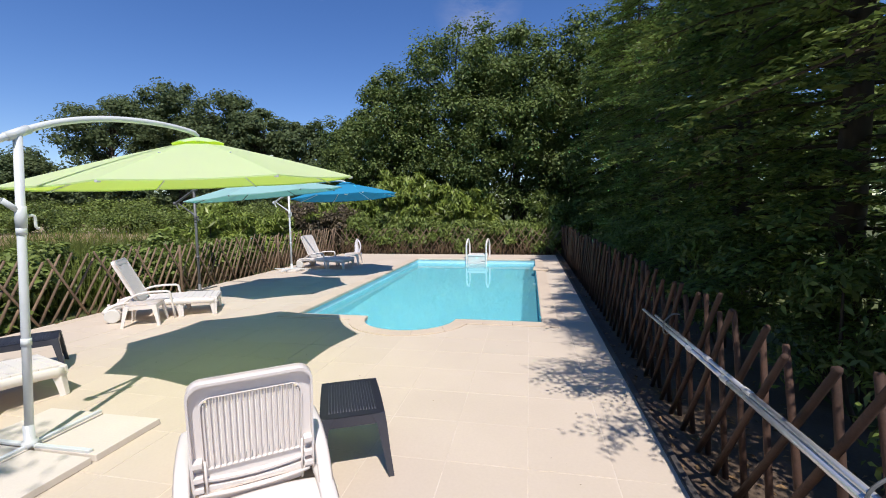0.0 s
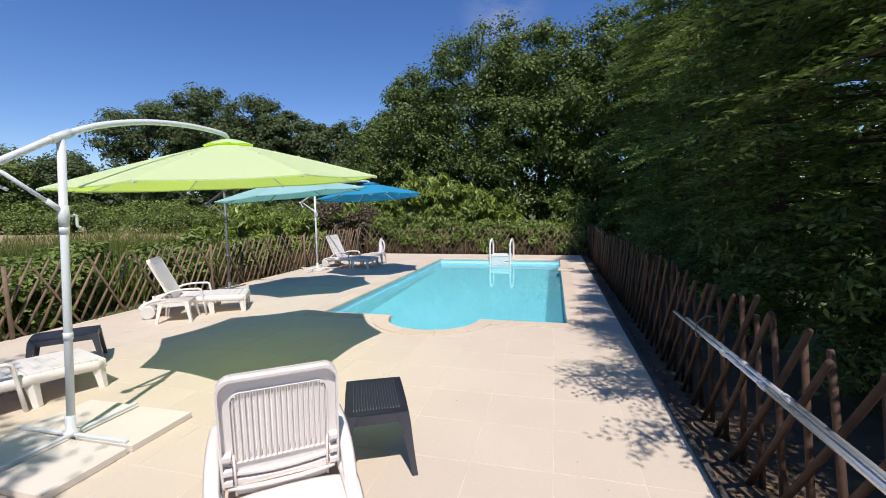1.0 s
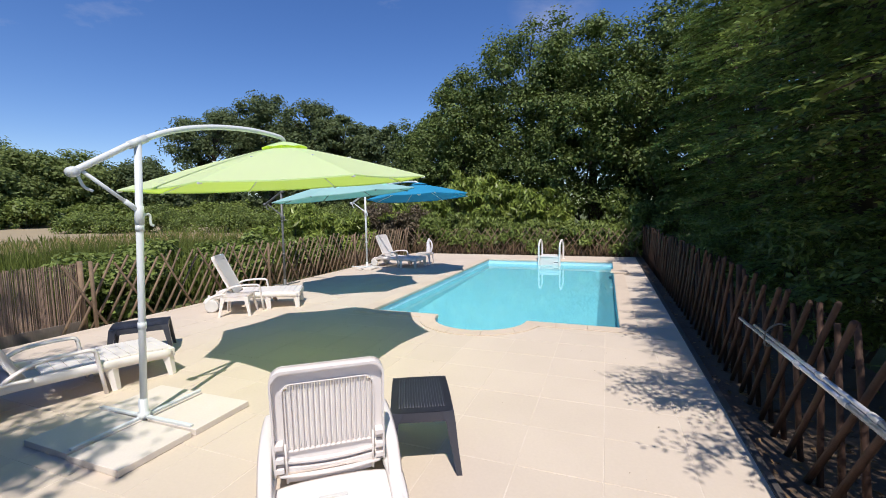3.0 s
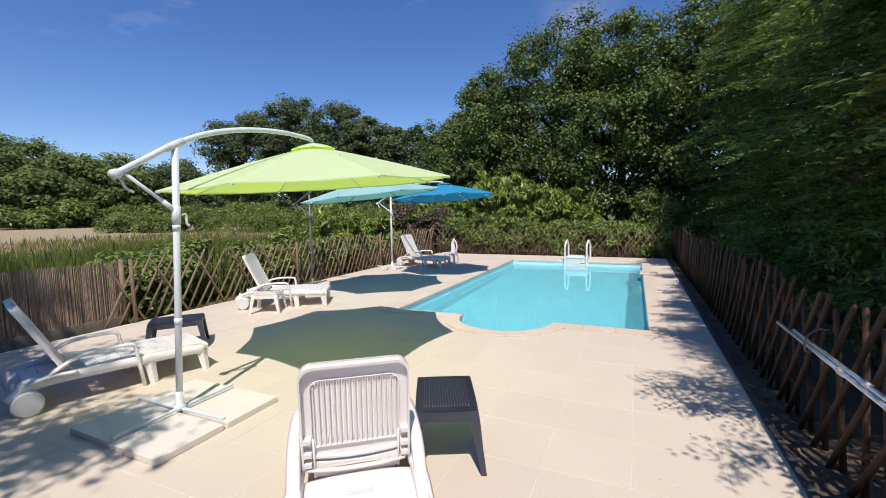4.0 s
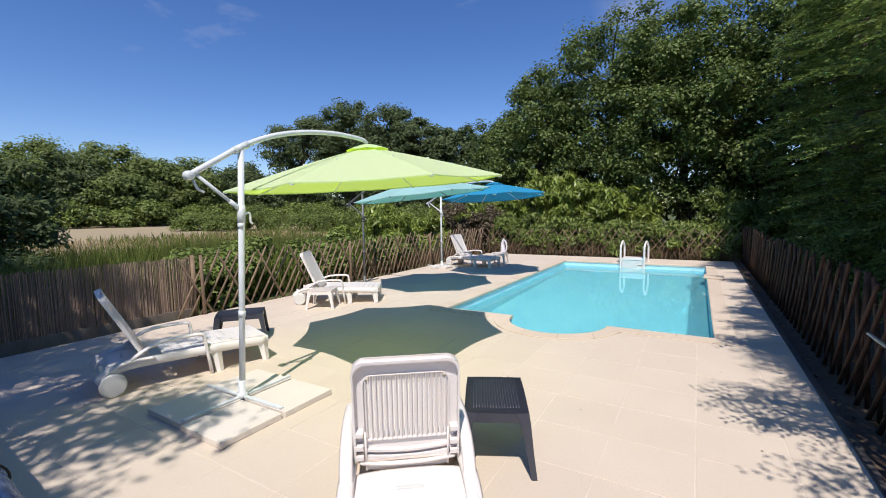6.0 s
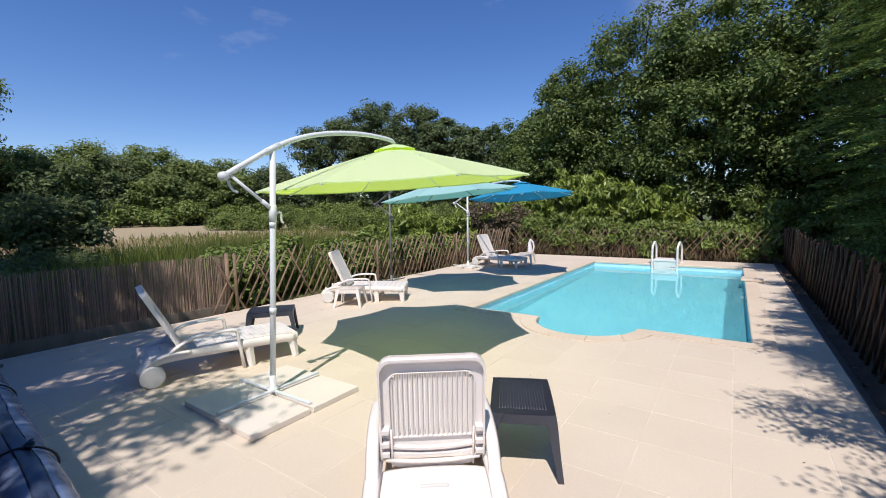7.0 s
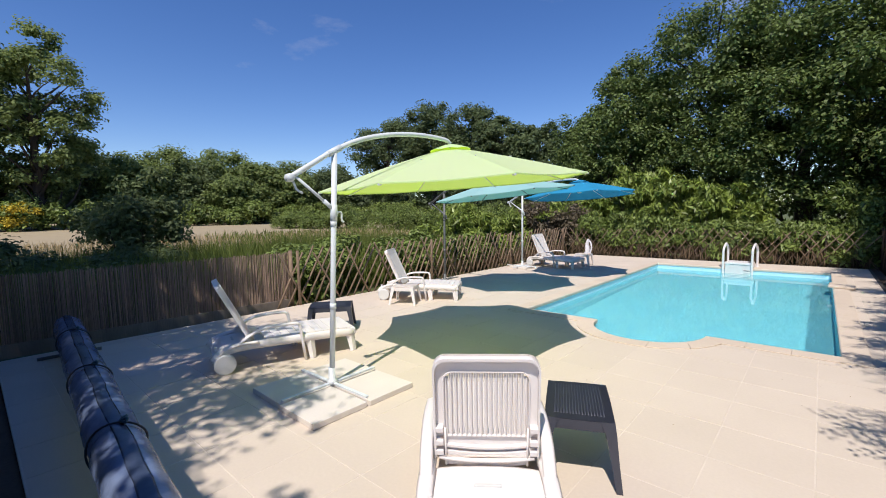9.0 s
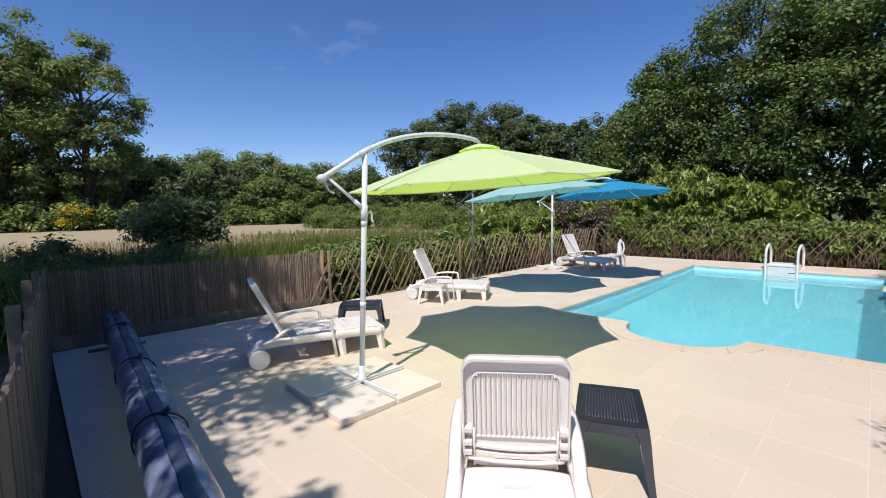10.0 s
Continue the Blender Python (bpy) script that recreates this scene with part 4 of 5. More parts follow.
    # backrest, built lying along its own plane and turned up about the hinge
    turn = Matrix.Translation((0, hinge_y, hz)) @ Matrix.Rotation(radians(180 - lean), 4, "X") @ Matrix.Diagonal((1, 1, -1, 1))
    w = 0.285

    def outline(inset, top, bottom, r, n=5):
        pts = []
        for cx, cz, a0 in ((w - inset - r, top - r, 0), (-w + inset + r, top - r, 90)):
            pts += [(cx + r * math.cos(radians(a0 + 90 * k / n)), cz + r * math.sin(radians(a0 + 90 * k / n))) for k in range(n + 1)]
        out = []
        for x, y in pts:
            out.append((x, y + 0.022 * (1 - (x / w) ** 2)))
        return out + [(-w + inset, bottom), (w - inset, bottom)]
    outer, inner = outline(0.0, h, 0.02, 0.06), outline(0.058, h - 0.095, 0.135, 0.045)

    def frame_ring(bm, a, b, z0, z1):
        v = [[bm.verts.new((x, y, z)) for x, y in q] for q, z in ((a, z0), (a, z1), (b, z1), (b, z0))]
        n = len(a)
        for p0, p1 in ((0, 1), (1, 2), (2, 3), (3, 0)):
            for k in range(n):
                bm.faces.new((v[p0][k], v[p0][(k + 1) % n], v[p1][(k + 1) % n], v[p1][k]))
        bmesh.ops.recalc_face_normals(bm, faces=bm.faces)
    bm = bmesh.new()
    frame_ring(bm, outer, inner, -0.008, 0.010)
    bm.transform(turn)
    back = part("backrest", bm, M_PLASTIC, ob)
    rim_in = [(x * 0.965, 0.02 + (y - 0.02) * 0.975) for x, y in outer]
    bm = bmesh.new()
    frame_ring(bm, outer, rim_in, -0.046, 0.014)
    bm.transform(turn)
    part("backrest_rim", bm, M_PLASTIC, back)
    bm = bmesh.new()
    frame_ring(bm, [(x * 1.03, 0.14 + (y - 0.145) * 1.02) for x, y in inner], inner, -0.022, 0.0)
    bm.transform(turn)
    part("grille_rim", bm, M_PLASTIC, back)
    n = 17
    for k in range(n):
        x = -0.215 + 0.43 * k / (n - 1)
        top = h - 0.095 + 0.022 * (1 - (x / w) ** 2) - (0.030 if k in (0, n - 1) else 0.006)
        bm = bmesh.new()
        box(bm, x - 0.0118, x + 0.0118, 0.13, top, -0.006, 0.006)
        box(bm, x - 0.0025, x + 0.0025, 0.13, top, -0.022, -0.004)
        bm.transform(turn)
        part("rib", bm, M_PLASTIC, back)
    for s in (-1, 1):
        for y in (0.03, 0.09, 0.17):
            bm = bmesh.new()
            box(bm, min(s * 0.235, s * 0.278), max(s * 0.235, s * 0.278), y, y + 0.028, -0.05, -0.004, 0.003)
            bm.transform(turn)
            part("bracket", bm, M_PLASTIC, back)
        bm = bmesh.new()
        tube(bm, [(s * 0.225, 0.19, -0.03), (s * 0.222, -0.03, -0.045)], 0.006, 6)
        tube(bm, [(s * 0.285, 0.24, -0.03), (s * 0.282, -0.03, -0.045)], 0.005, 6)
        bm.transform(turn)
        part("prop", bm, M_PLASTIC, back, smooth=True)
    for y0, y1, z0, z1 in ((-0.055, 0.03, -0.030, -0.014), (0.055, 0.068, -0.030, -0.004)):
        bm = bmesh.new()
        top = [[bm.verts.new((x, (y1 if e else y0) + 0.018 * (x / 0.23) ** 2, z)) for e, z in ((0, z0), (1, z0), (1, z1), (0, z1))] for x in (-0.23, -0.15, -0.07, 0.0, 0.07, 0.15, 0.23)]
        for p, q in zip(top, top[1:]):
            for k in range(4):
                bm.faces.new((p[k], p[(k + 1) % 4], q[(k + 1) % 4], q[k]))
        bm.faces.new(top[0][::-1]), bm.faces.new(top[-1])
        bmesh.ops.recalc_face_normals(bm, faces=bm.faces)
        bm.transform(turn)
        part("lower_panel", bm, M_PLASTIC, back)
    bm = bmesh.new()
    tube(bm, arc([(-0.26, 0.01, -0.035), (-0.1, 0.0, -0.045), (0.1, 0.0, -0.045), (0.26, 0.01, -0.035)], 4), 0.013, 8)
    bm.transform(turn)
    part("hinge_bar", bm, M_PLASTIC, back, smooth=True)
    return ob


def placed(x, y, heading, along, across=0.0):
    """The pose whose local point (across, along) lies at x, y; heading: degrees of the local +y axis."""
    a = radians(heading)
    return pose(x - along * math.cos(a) - across * math.sin(a), y - along * math.sin(a) + across * math.cos(a), 0.001, 0, 0, heading - 90)


lounger(placed(-1.366, 1.842, 128, 0.46), 82, "white moulded plastic sun lounger with upright ribbed back", 0.598, 0.462, 0.307)
lounger(placed(-4.65, 1.71, 73, 0.11, 0.35), 64, "weathered white plastic sun lounger in dappled shade", 0.74, 0.42)
lounger(placed(-5.62, 5.77, 33, 0.94, 0.33), 66, "clean white plastic sun lounger beside the lattice fence", 0.74)
lounger(placed(-5.78, 11.38, -3, 0.97, 0.33), 66, "white plastic sun lounger shaded by the blue parasol", 0.74)


# ---- tables ----
def side_table(m, mat, label, w=0.40, d=0.44, h=0.41, group="side tables"):
    """A low moulded side table with a bowed grooved top and four splayed legs joined by side panels."""
    ob = thing("side_table", m, label, "side table", group)
    bm = bmesh.new()
    n = 10
    top = [[bm.verts.new((-w / 2 + w * i / n, y, h - 0.016 * (abs(2 * j / n - 1)) ** 2 - 0.004 * (abs(2 * i / n - 1)) ** 4)) for i in range(n + 1)]
           for j, y in ((j, -d / 2 + d * j / n) for j in range(n + 1))]
    for a, b in zip(top, top[1:]):
        for k in range(n):
            bm.faces.new((a[k], a[k + 1], b[k + 1], b[k]))
    bmesh.ops.solidify(bm, geom=list(bm.faces), thickness=0.018)
    board = part("tabletop", bm, mat, ob, smooth=False)
    for k in range(17):
        x = -w * 0.36 + w * 0.72 * k / 16
        bm = bmesh.new()
        tube(bm, [(x, d * v, h - 0.0051 - 0.016 * (2 * v) ** 2 - 0.004 * (2 * x / w) ** 4) for v in (-0.4, -0.3, -0.2, -0.1, 0, 0.1, 0.2, 0.3, 0.4)], 0.0064, 8)
        part("ridge", bm, mat, board, smooth=True)
    for sx in (-1, 1):
        bm = bmesh.new()
        box(bm, sx * (w / 2 - 0.014) - 0.010, sx * (w / 2 - 0.014) + 0.010, -d / 2 + 0.02, d / 2 - 0.02, h - 0.085, h - 0.0175, 0.003)
        part("apron", bm, mat, ob)
        for sy in (-1, 1):
            bm = bmesh.new()
            ring = []
            for z, k, wide in ((h - 0.018, 0.0, 0.085), (h - 0.09, 0.010, 0.060), (h * 0.4, 0.025, 0.046), (0.0, 0.045, 0.036)):
                x0, y0 = sx * (w / 2 + k), sy * (d / 2 + k * 0.8)
                ring.append([bm.verts.new((x0, y0, z)), bm.verts.new((x0 - sx * wide, y0, z)), bm.verts.new((x0 - sx * wide, y0 - sy * 0.016, z)),
                             bm.verts.new((x0 - sx * 0.016, y0 - sy * 0.016, z)), bm.verts.new((x0 - sx * 0.016, y0 - sy * wide * 1.3, z)), bm.verts.new((x0, y0 - sy * wide * 1.3, z))])
            for a, b in zip(ring, ring[1:]):
                for k in range(6):
                    bm.faces.new((a[k], a[(k + 1) % 6], b[(k + 1) % 6], b[k]))
            bm.faces.new(ring[0]), bm.faces.new(ring[-1])
            bmesh.ops.recalc_face_normals(bm, faces=bm.faces)
            part("leg", bm, mat, ob)
    for sy in (-1, 1):
        bm = bmesh.new()
        box(bm, -w / 2 + 0.02, w / 2 - 0.02, sy * (d / 2 - 0.014) - 0.010, sy * (d / 2 - 0.014) + 0.010, h - 0.085, h - 0.0175, 0.003)
        part("apron", bm, mat, ob)
    return ob


side_table(pose(-1.175, 2.615, 0.001, 0, 0, 26), M_DARKPLASTIC, "dark anthracite plastic side table beside a lounger", 0.40, 0.58, 0.43)
side_table(pose(-5.32, 3.47, 0.001, 0, 0, 50), M_DARKPLASTIC, "dark anthracite plastic side table by the weathered lounger", 0.58, 0.44, 0.38)
side_table(pose(-5.80, 5.40, 0.001, 0, 0, 30), M_PLASTIC, "white plastic side table beside a lounger", 0.42, 0.42, 0.335)
side_table(pose(-5.40, 12.45, 0.001, 0, 0, 6), M_PLASTIC, "white plastic side table behind the shaded lounger", 0.42, 0.42, 0.37)


# ---- pool ladder ----
def ladder():
    """A filter block hung on the pool's rim, used as a ladder: two arched handrails, a flat lid and a panel down into the water."""
    ob = thing("pool_ladder", pose(-1.69, 14.12, 0.0, 0, 0, -4), "white filter block ladder with two arched handrails", "ladder")
    for s in (-1, 1):
        bm = bmesh.new()
        x, b = s * 0.335, 0.52 + 0.08 * s
        pts = arc([(x, b, 0.0), (x, b, 0.36), (x, b - 0.04, 0.53), (x, b * 0.45, 0.66), (x, -0.05, 0.54), (x, -0.10, 0.36), (x, -0.10, -0.2), (x, -0.10, -0.9)], 6)
        tube(bm, pts, 0.029, 12)
        rail = part("handrail", bm, M_PLASTIC, ob, smooth=True)
        bm = bmesh.new()
        tube(bm, [(x, b, 0.0), (x, b, 0.016), (x, b, 0.033)], [0.055, 0.052, 0.03], 14)
        part("flange", bm, M_PLASTIC, rail, smooth=True)
    for z in (-0.35, -0.58, -0.8):
        bm = bmesh.new()
        box(bm, -0.335, 0.335, -0.15, -0.05, z - 0.015, z + 0.015, 0.008)
        part("tread", bm, M_PLASTIC, ob)
    bm = bmesh.new()
    box(bm, -0.305, 0.31, -0.09, 0.42, 0.10, 0.165, 0.018)
    part("lid", bm, M_PLASTIC, ob, "flat white lid between the handrails")
    bm = bmesh.new()
    box(bm, -0.30, 0.305, 0.03, 0.40, 0.014, 0.10, 0.01)
    part("block", bm, M_PLASTIC, ob)
    bm = bmesh.new()
    box(bm, -0.30, 0.305, -0.075, -0.045, -0.28, 0.10, 0.008)
    front = part("front_panel", bm, M_CLEARCREAM, ob, "pale panel reaching down into the water")
    bm = bmesh.new()
    box(bm, 0.13, 0.30, -0.083, -0.073, -0.115, -0.03, 0.003)
    part("inlet", bm, M_PLASTIC, front)
    bm = bmesh.new()
    box(bm, 0.145, 0.285, -0.088, -0.082, -0.065, -0.04)
    part("inlet_slot", bm, M_GREYPAINT, front, "dark inlet slot")


ladder()


# ---- rolled pool cover ----
def cover_roller():
    a, b = Vector((-6.98, 0.752, 0.335)), Vector((-1.75, 0.41, 0.335))
    d = (b - a).normalized()
    run = (b - a).length
    ob = thing("cover_roller", Matrix.Translation(a) @ d.to_track_quat("X", "Z").to_matrix().to_4x4(), "rolled blue pool cover tied with cord on a low stand", "pool cover")
    bm = bmesh.new()
    n, rings = 48, 190
    ringv = []
    for i in range(rings + 1):
        x = run * i / rings
        row = []
        for k in range(n):
            ang = 2 * math.pi * k / n
            near_cord = min(abs(x - c) for c in (0.95, 2.55, 3.95))
            r = 0.138 + 0.008 * noise.noise(Vector((x * 3.0, math.cos(ang) * 1.5, math.sin(ang) * 1.5))) + 0.005 * noise.noise(Vector((x * 9, math.cos(ang) * 4, math.sin(ang) * 4))) + 0.003 * noise.noise(Vector((x * 26, math.cos(ang) * 3, math.sin(ang) * 3)))
            r -= 0.012 * math.exp(-(near_cord / 0.05) ** 2)
            row.append(bm.verts.new((x, r * math.cos(ang), r * math.sin(ang))))
        ringv.append(row)
    for p, q in zip(ringv, ringv[1:]):
        for k in range(n):
            bm.faces.new((p[k], p[(k + 1) % n], q[(k + 1) % n], q[k]))
    bm.faces.new(ringv[0]), bm.faces.new(ringv[-1])
    bmesh.ops.recalc_face_normals(bm, faces=bm.faces)
    roll = part("rolled_cover", bm, M_COVER, ob, smooth=True)
    bm = bmesh.new()
    strip = []
    for i in range(60):
        x = run * i / 59
        row = []
        for k in range(9):
            ang = radians(74 + 30 * k / 8) + 0.10 * noise.noise(Vector((x * 1.3, 3, 0))) + 0.05 * noise.noise(Vector((x * 5, 7, 0)))
            r = 0.146 + 0.007 * noise.noise(Vector((x * 3.0, math.cos(ang) * 1.5, math.sin(ang) * 1.5)))
            r -= 0.010 * math.exp(-(min(abs(x - c) for c in (0.95, 2.55, 3.95)) / 0.05) ** 2)
            row.append(bm.verts.new((x, r * math.cos(ang), r * math.sin(ang))))
        strip.append(row)
    for p, q in zip(strip, strip[1:]):
        for k in range(8):
            bm.faces.new((p[k], p[k + 1], q[k + 1], q[k]))
    bmesh.ops.solidify(bm, geom=list(bm.faces), thickness=0.004)
    part("cover_flap", bm, M_SILVER, roll, "paler silvery edge of the cover", smooth=True)
    for x in (0.95, 2.55, 3.95):
        bm = bmesh.new()
        tube(bm, [(x + 0.03 * math.sin(2 * t), 0.146 * math.cos(t), 0.146 * math.sin(t)) for t in (2 * math.pi * k / 28 for k in range(29))], 0.006, 6)
        cord = part("cord", bm, M_CORD, ob, smooth=True)
        bm = bmesh.new()
        for t, s in ((0.0, 1), (1.0, 1.1), (2.2, 0.9)):
            tube(bm, arc([(x, 0.02, 0.150), (x + 0.03 * math.cos(t * 2), 0.03 + 0.02 * s, 0.166), (x + 0.045 * math.cos(t * 2.3), 0.04 * s, 0.150), (x, 0.02, 0.150)], 4), 0.009, 6)
        part("knot", bm, M_KNOT, cord, "dark teal plastic knot", smooth=True)
    for x in (0.12, run - 0.12):
        bm = bmesh.new()
        tube(bm, [(x, 0, 0), (x, 0, -0.305)], 0.02, 10)
        stand = part("stand", bm, M_GREYPAINT, ob, smooth=True)
        bm = bmesh.new()
        tube(bm, [(x, -0.30, -0.315), (x, 0.30, -0.315)], 0.02, 10)
        part("foot_bar", bm, M_GREYPAINT, stand, smooth=True)
    bm = bmesh.new()
    tube(bm, [(-0.06, 0, 0), (run + 0.06, 0, 0)], 0.03, 12)
    part("axle", bm, M_CHROME, ob, smooth=True)


cover_roller()


# ---- telescopic poles on the side fence ----
def skimmer_pole(y0, y1, x, z, r, label):
    ob = thing("telescopic_pole", pose(x, y1, z, -0.3, 0, 0), label, "pole", "pool cleaning poles")
    run = y1 - y0
    bm = bmesh.new()
    tube(bm, [(0, 0, 0), (0, -run * 0.55, 0)], r * 0.82, 14)
    inner = part("inner_tube", bm, M_CHROME, ob, smooth=True)
    bm = bmesh.new()
    tube(bm, [(0, -run * 0.5, 0), (0, -run, 0)], r, 14)
    part("outer_tube", bm, M_CHROME, ob, smooth=True)
    for y in (run * 0.34, run * 0.5):
        bm = bmesh.new()
        tube(bm, [(0, -y, 0), (0, -y - 0.012, 0), (0, -y - 0.07, 0), (0, -y - 0.08, 0)], [r, r * 1.12, r * 1.12, r], 14)
        part("collar", bm, M_CLEARCREAM, ob, smooth=True)
    return ob


skimmer_pole(0.9, 4.30, 1.112, 0.700, 0.019, "shiny aluminium telescopic pole hooked on the fence")
skimmer_pole(0.8, 3.95, 1.122, 0.729, 0.015, "second aluminium pole lying above the first")
for y in (1.5, 3.6):
    bm = bmesh.new()
    tube(bm, arc([(1.20, y, 0.83), (1.15, y, 0.83), (1.09, y, 0.77), (1.085, y, 0.685), (1.11, y, 0.670), (1.15, y, 0.69)], 4), 0.006, 7)
    tagged(part("pole_hook", bm, M_GREYPAINT), "dark metal hook holding poles on the fence", "hook", "pole hooks")


# ---- small things by the far fence ----
def cleaner():
    ob = thing("pool_cleaner_bag", pose(-6.42, 15.15, 0.0), "white cloth pool cleaner bag with blue base", "pool cleaner")
    bm = bmesh.new()
    pts = arc([(0, 0, 0.08), (0.01, 0, 0.25), (-0.01, 0.01, 0.42), (0.03, 0, 0.56), (0.04, 0, 0.62)], 4)
    tube(bm, pts, [0.13 - 0.085 * (i / (len(pts) - 1)) + 0.012 * math.sin(i * 2.3) for i in range(len(pts))], 12, 0.7)
    part("bag", bm, M_TOWEL, ob, smooth=True)
    bm = bmesh.new()
    box(bm, -0.17, 0.17, -0.12, 0.12, 0.0, 0.08, 0.02)
    part("base", bm, M_BLUEPLASTIC, ob)
    bm = bmesh.new()
    tube(bm, arc([(0.10, 0, 0.06), (0.16, 0, 0.3), (0.13, 0, 0.48), (0.07, 0, 0.56)], 5), 0.03, 8)
    part("hose", bm, M_TOWEL, ob, smooth=True)


cleaner()
bm = bmesh.new()
tube(bm, arc([(0.0, 0, 0.02), (0.02, 0, 0.10), (0.1, 0.03, 0.16), (0.22, 0.02, 0.12), (0.27, 0, 0.02)], 4), [0.06, 0.09, 0.10, 0.10, 0.10, 0.11, 0.11, 0.10, 0.10, 0.10, 0.10, 0.09, 0.09, 0.08, 0.07, 0.06, 0.05][:17], 10, 0.8)
tagged(part("crumpled_cloth", bm, M_TOWEL, smooth=True), "crumpled white cloth heap by the fence corner", "cloth").matrix_basis = pose(0.22, 16.0, 0.05)


bm = bmesh.new()
box(bm, -0.20, 0.20, -0.27, 0.27, 0.0, 0.045, 0.014)
for v in bm.verts:
    v.co += Vector((0.02, 0.02, 0.012)) * noise.noise(v.co * 6)
tagged(part("loose_coping_stone", bm, M_COPING), "loose worn coping stone lying proud beside the pool", "stone").matrix_basis = pose(0.345, 11.75, 0.0145, 0, 2, -4)


# ---- paving ----
TILE = 0.543


def strips(x0, x1, y0, y1, r):
    """What is left of a rectangle outside the pool with its coping, as upright strips (x0, x1, y0, y1 left, y1 right)."""
    px0, px1, py0, py1 = POOL_X0 - COPING, POOL_X1 + COPING, POOL_Y0 - COPING, POOL_Y1 + COPING
    out = []
    if x1 <= px0 or x0 >= px1 or y1 <= POOL_Y0 - r or y0 >= py1:
        return [(x0, x1, y0, y1, y1)]
    if x0 < px0:
        out.append((x0, px0, y0, y1, y1))
    if x1 > px1:
        out.append((px1, x1, y0, y1, y1))
    a, b = max(x0, px0), min(x1, px1)
    if y1 > py1:
        out.append((a, b, max(y0, py1), y1, y1))
    if y0 < py0:
        cuts = sorted({a, b, *[c for c in (ROMAN_X + r * math.sin(radians(k * 9)) for k in range(-10, 11)) if a < c < b]})

        def top(x):
            d = abs(x - ROMAN_X)
            return min(y1, py0, POOL_Y0 - math.sqrt(r * r - d * d) if d < r else py0)
        for c, d in zip(cuts, cuts[1:]):
            t0, t1 = top(c + 1e-5), top(d - 1e-5)
            if max(t0, t1) > y0 + 1e-3:
                out.append((c, d, y0, max(t0, y0), max(t1, y0)))
    return out


def slab_mesh(pieces, z0, z1, cx=0.0, cy=0.0, edge=0.004):
    bm = bmesh.new()
    for x0, x1, y0, ya, yb in pieces:
        prism(bm, [(x0 - cx, y0 - cy), (x1 - cx, y0 - cy), (x1 - cx, yb - cy), (x0 - cx, ya - cy)], z0, z1)
    return bm


def pave():
    r = ROMAN_R + COPING
    deck = thing("pool_deck", pose(0, 0, 0), "cream square stone paving slabs round the pool", "paving", kind="structure")
    bed = [s for i in range(16) for s in strips(-7.24 + 0.512 * i, -7.24 + 0.512 * (i + 1), 0.12, 15.6, r)]
    part("mortar_bed", slab_mesh(bed, -0.10, -0.0022), M_MORTAR, deck)
    bm = bmesh.new()
    box(bm, -TILE / 2 + 0.0042, TILE / 2 - 0.0042, -TILE / 2 + 0.0042, TILE / 2 - 0.0042, -0.05, 0.0, 0.002)
    whole = mesh_of("slab", bm, M_SLAB)
    rng = random.Random(5)
    for i in range(-14, 2):
        for j in range(-2, 29):
            x0, x1 = 0.022 + i * TILE, 0.022 + (i + 1) * TILE
            y0, y1 = 0.473 + j * TILE, 0.473 + (j + 1) * TILE
            x0, x1, y0, y1 = max(x0, -7.2), min(x1, 0.945), max(y0, 0.13), min(y1, 15.55)
            if x1 - x0 < 0.03 or y1 - y0 < 0.03:
                continue
            left = strips(x0, x1, y0, y1, r)
            if not left:
                continue
            cx, cy = (x0 + x1) / 2, (y0 + y1) / 2
            dz = rng.uniform(-0.001, 0.001)
            if len(left) == 1 and left[0] == (x0, x1, y0, y1, y1) and x1 - x0 > TILE - 0.01 and y1 - y0 > TILE - 0.01:
                piece("slab", whole, deck, pose(cx, cy, dz, 0, 0, rng.choice((0, 90, 180, 270))))
                continue
            g = 0.0042
            cut = [(a + (g if abs(a - x0) < 1e-4 else 0), b - (g if abs(b - x1) < 1e-4 else 0), c + g, d - g, e - g) for a, b, c, d, e in left]
            piece("slab", mesh_of("slab", slab_mesh(cut, -0.05, 0.0, cx, cy), M_SLAB), deck, pose(cx, cy, dz))
    return deck


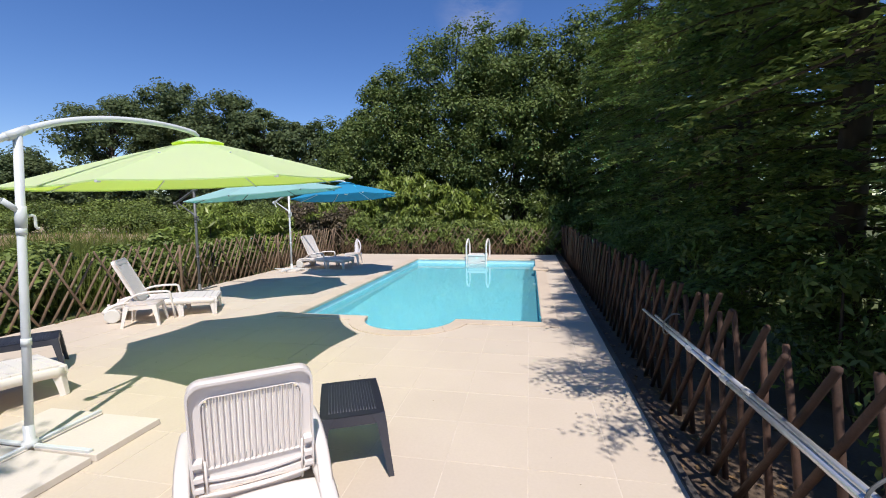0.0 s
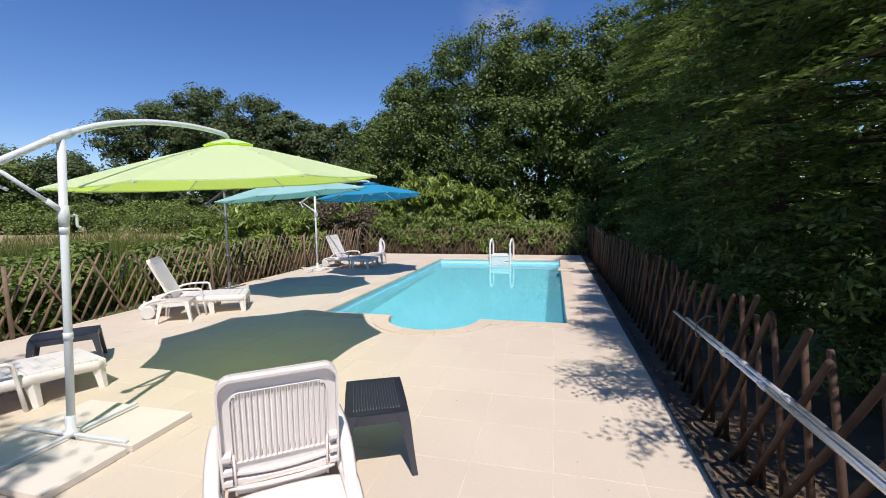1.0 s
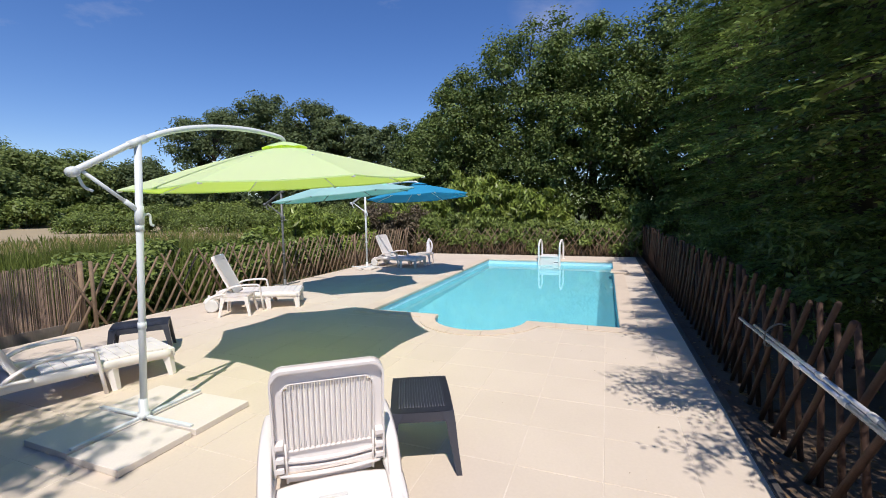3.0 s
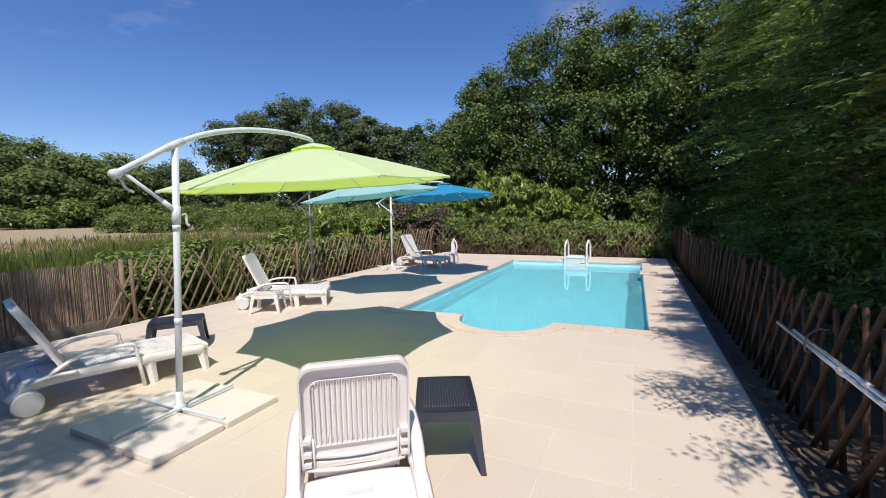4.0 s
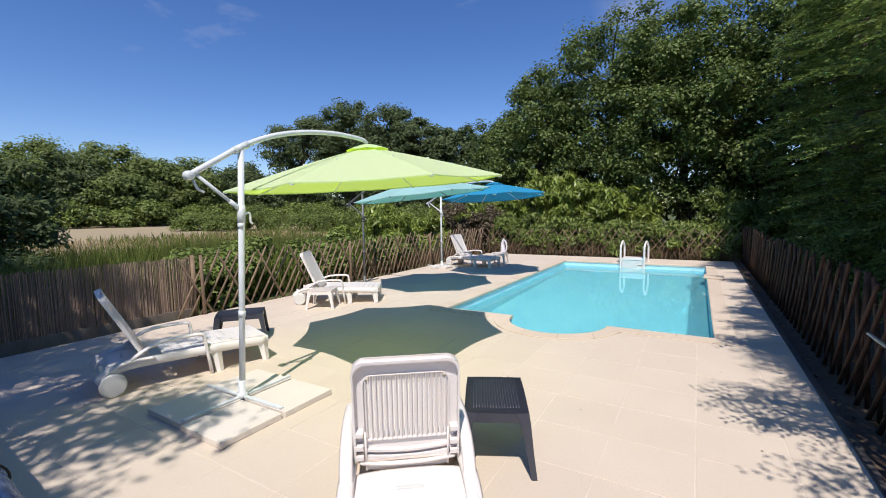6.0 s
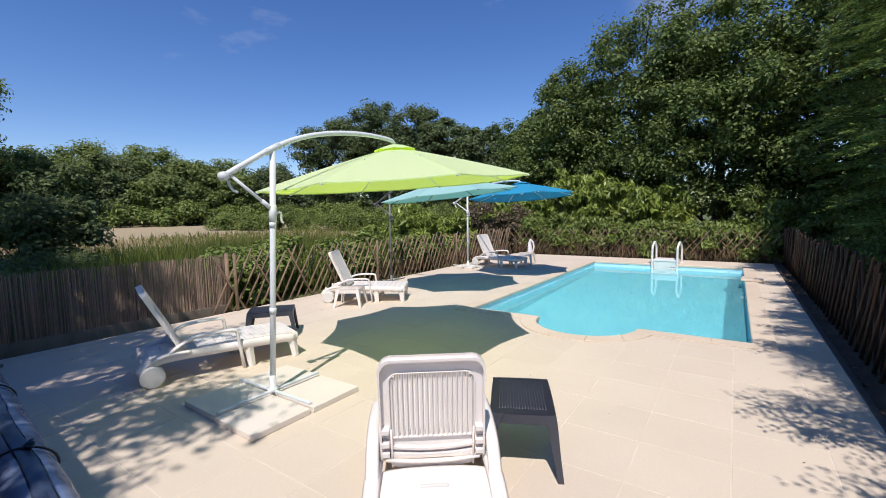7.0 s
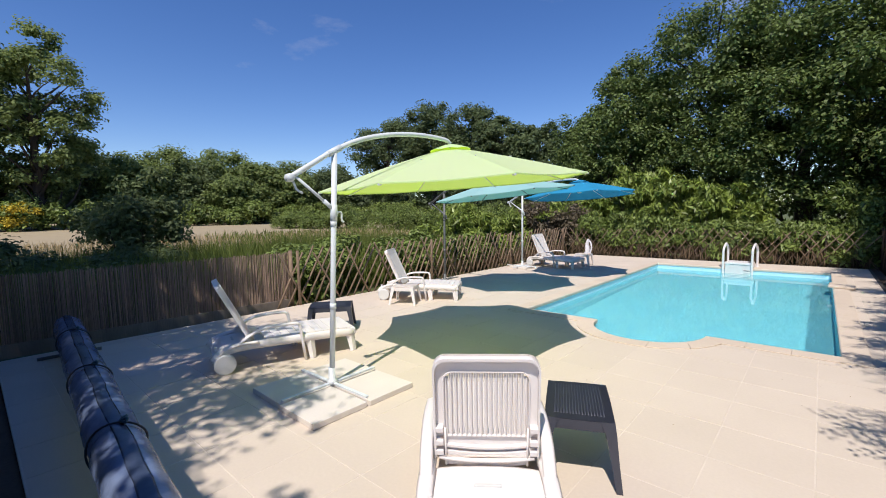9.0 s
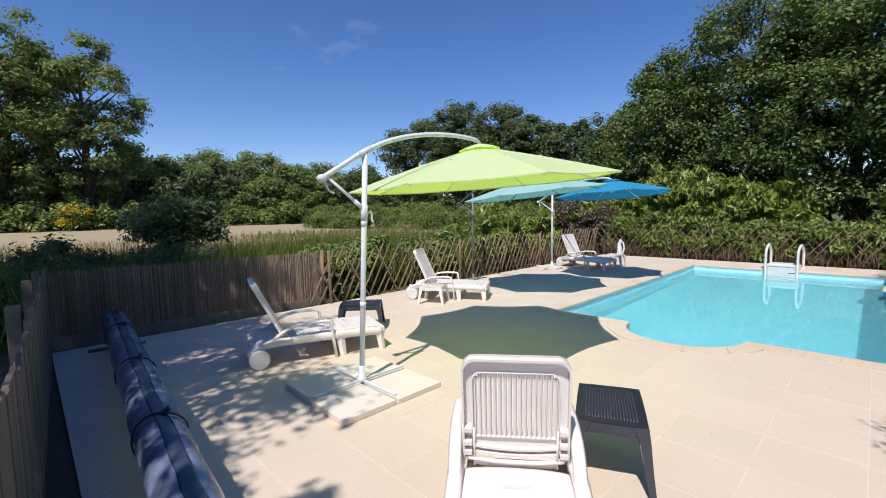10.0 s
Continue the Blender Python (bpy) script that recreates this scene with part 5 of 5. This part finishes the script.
def coping():
    ring = thing("pool_coping", pose(0, 0, 0), "cream rounded-edge coping stones along the pool rim", "coping", kind="structure")
    z0, z1 = -0.045, 0.014

    def stone(inner, outer):
        """A coping stone with a rounded nose over the water, between two lines of equal length."""
        bm = bmesh.new()
        rows = []
        for (ix, iy), (ox, oy) in zip(inner, outer):
            d = Vector((ix - ox, iy - oy, 0)).normalized()
            i, o = Vector((ix, iy, 0)) + d * 0.02, Vector((ox, oy, 0))
            rows.append([bm.verts.new(o + Vector((0, 0, z0))), bm.verts.new(o + Vector((0, 0, z1 - 0.003))), bm.verts.new(o + d * 0.004 + Vector((0, 0, z1))),
                         bm.verts.new(i - d * 0.016 + Vector((0, 0, z1))), bm.verts.new(i - d * 0.004 + Vector((0, 0, z1 - 0.008))),
                         bm.verts.new(i + Vector((0, 0, z1 - 0.025))), bm.verts.new(i - d * 0.004 + Vector((0, 0, z0)))])
        for p, q in zip(rows, rows[1:]):
            for k in range(7):
                bm.faces.new((p[k], p[(k + 1) % 7], q[(k + 1) % 7], q[k]))
        bm.faces.new(rows[0]), bm.faces.new(rows[-1][::-1])
        bmesh.ops.recalc_face_normals(bm, faces=bm.faces)
        part("coping_stone", bm, M_COPING, ring)

    def straight(a, b, out, c0=0.0, c1=0.0):
        """Stones from a to b; out points away from the water; c0, c1 lengthen the outer line at the mitred ends."""
        a, b, out = Vector(a), Vector(b), Vector(out)
        n = max(1, round((b - a).length / 0.5))
        d = (b - a).normalized()
        for k in range(n):
            p, q = a.lerp(b, k / n) + d * 0.0015, a.lerp(b, (k + 1) / n) - d * 0.0015
            po, qo = p + out * COPING - d * (c0 if k == 0 else 0), q + out * COPING + d * (c1 if k == n - 1 else 0)
            stone([p[:], q[:]], [po[:], qo[:]])

    c, x0, x1, y0, y1 = COPING, POOL_X0, POOL_X1, POOL_Y0, POOL_Y1
    straight((x0, y1), (x0, y0), (-1, 0), c, c)
    straight((x1, y0), (x1, y1), (1, 0), c, c)
    straight((x1, y1), (x0, y1), (0, 1), c, c)
    ro = ROMAN_R + c
    reach = math.sqrt(ro * ro - c * c)
    straight((x0, y0), (ROMAN_X - ROMAN_R, y0), (0, -1), c, ROMAN_R - reach)
    straight((ROMAN_X + ROMAN_R, y0), (x1, y0), (0, -1), ROMAN_R - reach, c)
    a0 = math.asin(c / ro)
    n = 5
    for k in range(n):
        ins, outs = [], []
        for i in range(6):
            t = (k + i / 5) / n + (0.001 if i == 0 else -0.001 if i == 5 else 0)
            a, b = math.pi * (1 + t), math.pi + a0 + (math.pi - 2 * a0) * t
            ins.append((ROMAN_X + ROMAN_R * math.cos(a), POOL_Y0 + ROMAN_R * math.sin(a)))
            outs.append((ROMAN_X + ro * math.cos(b), POOL_Y0 + ro * math.sin(b)))
        stone(ins, outs)


pave()
coping()
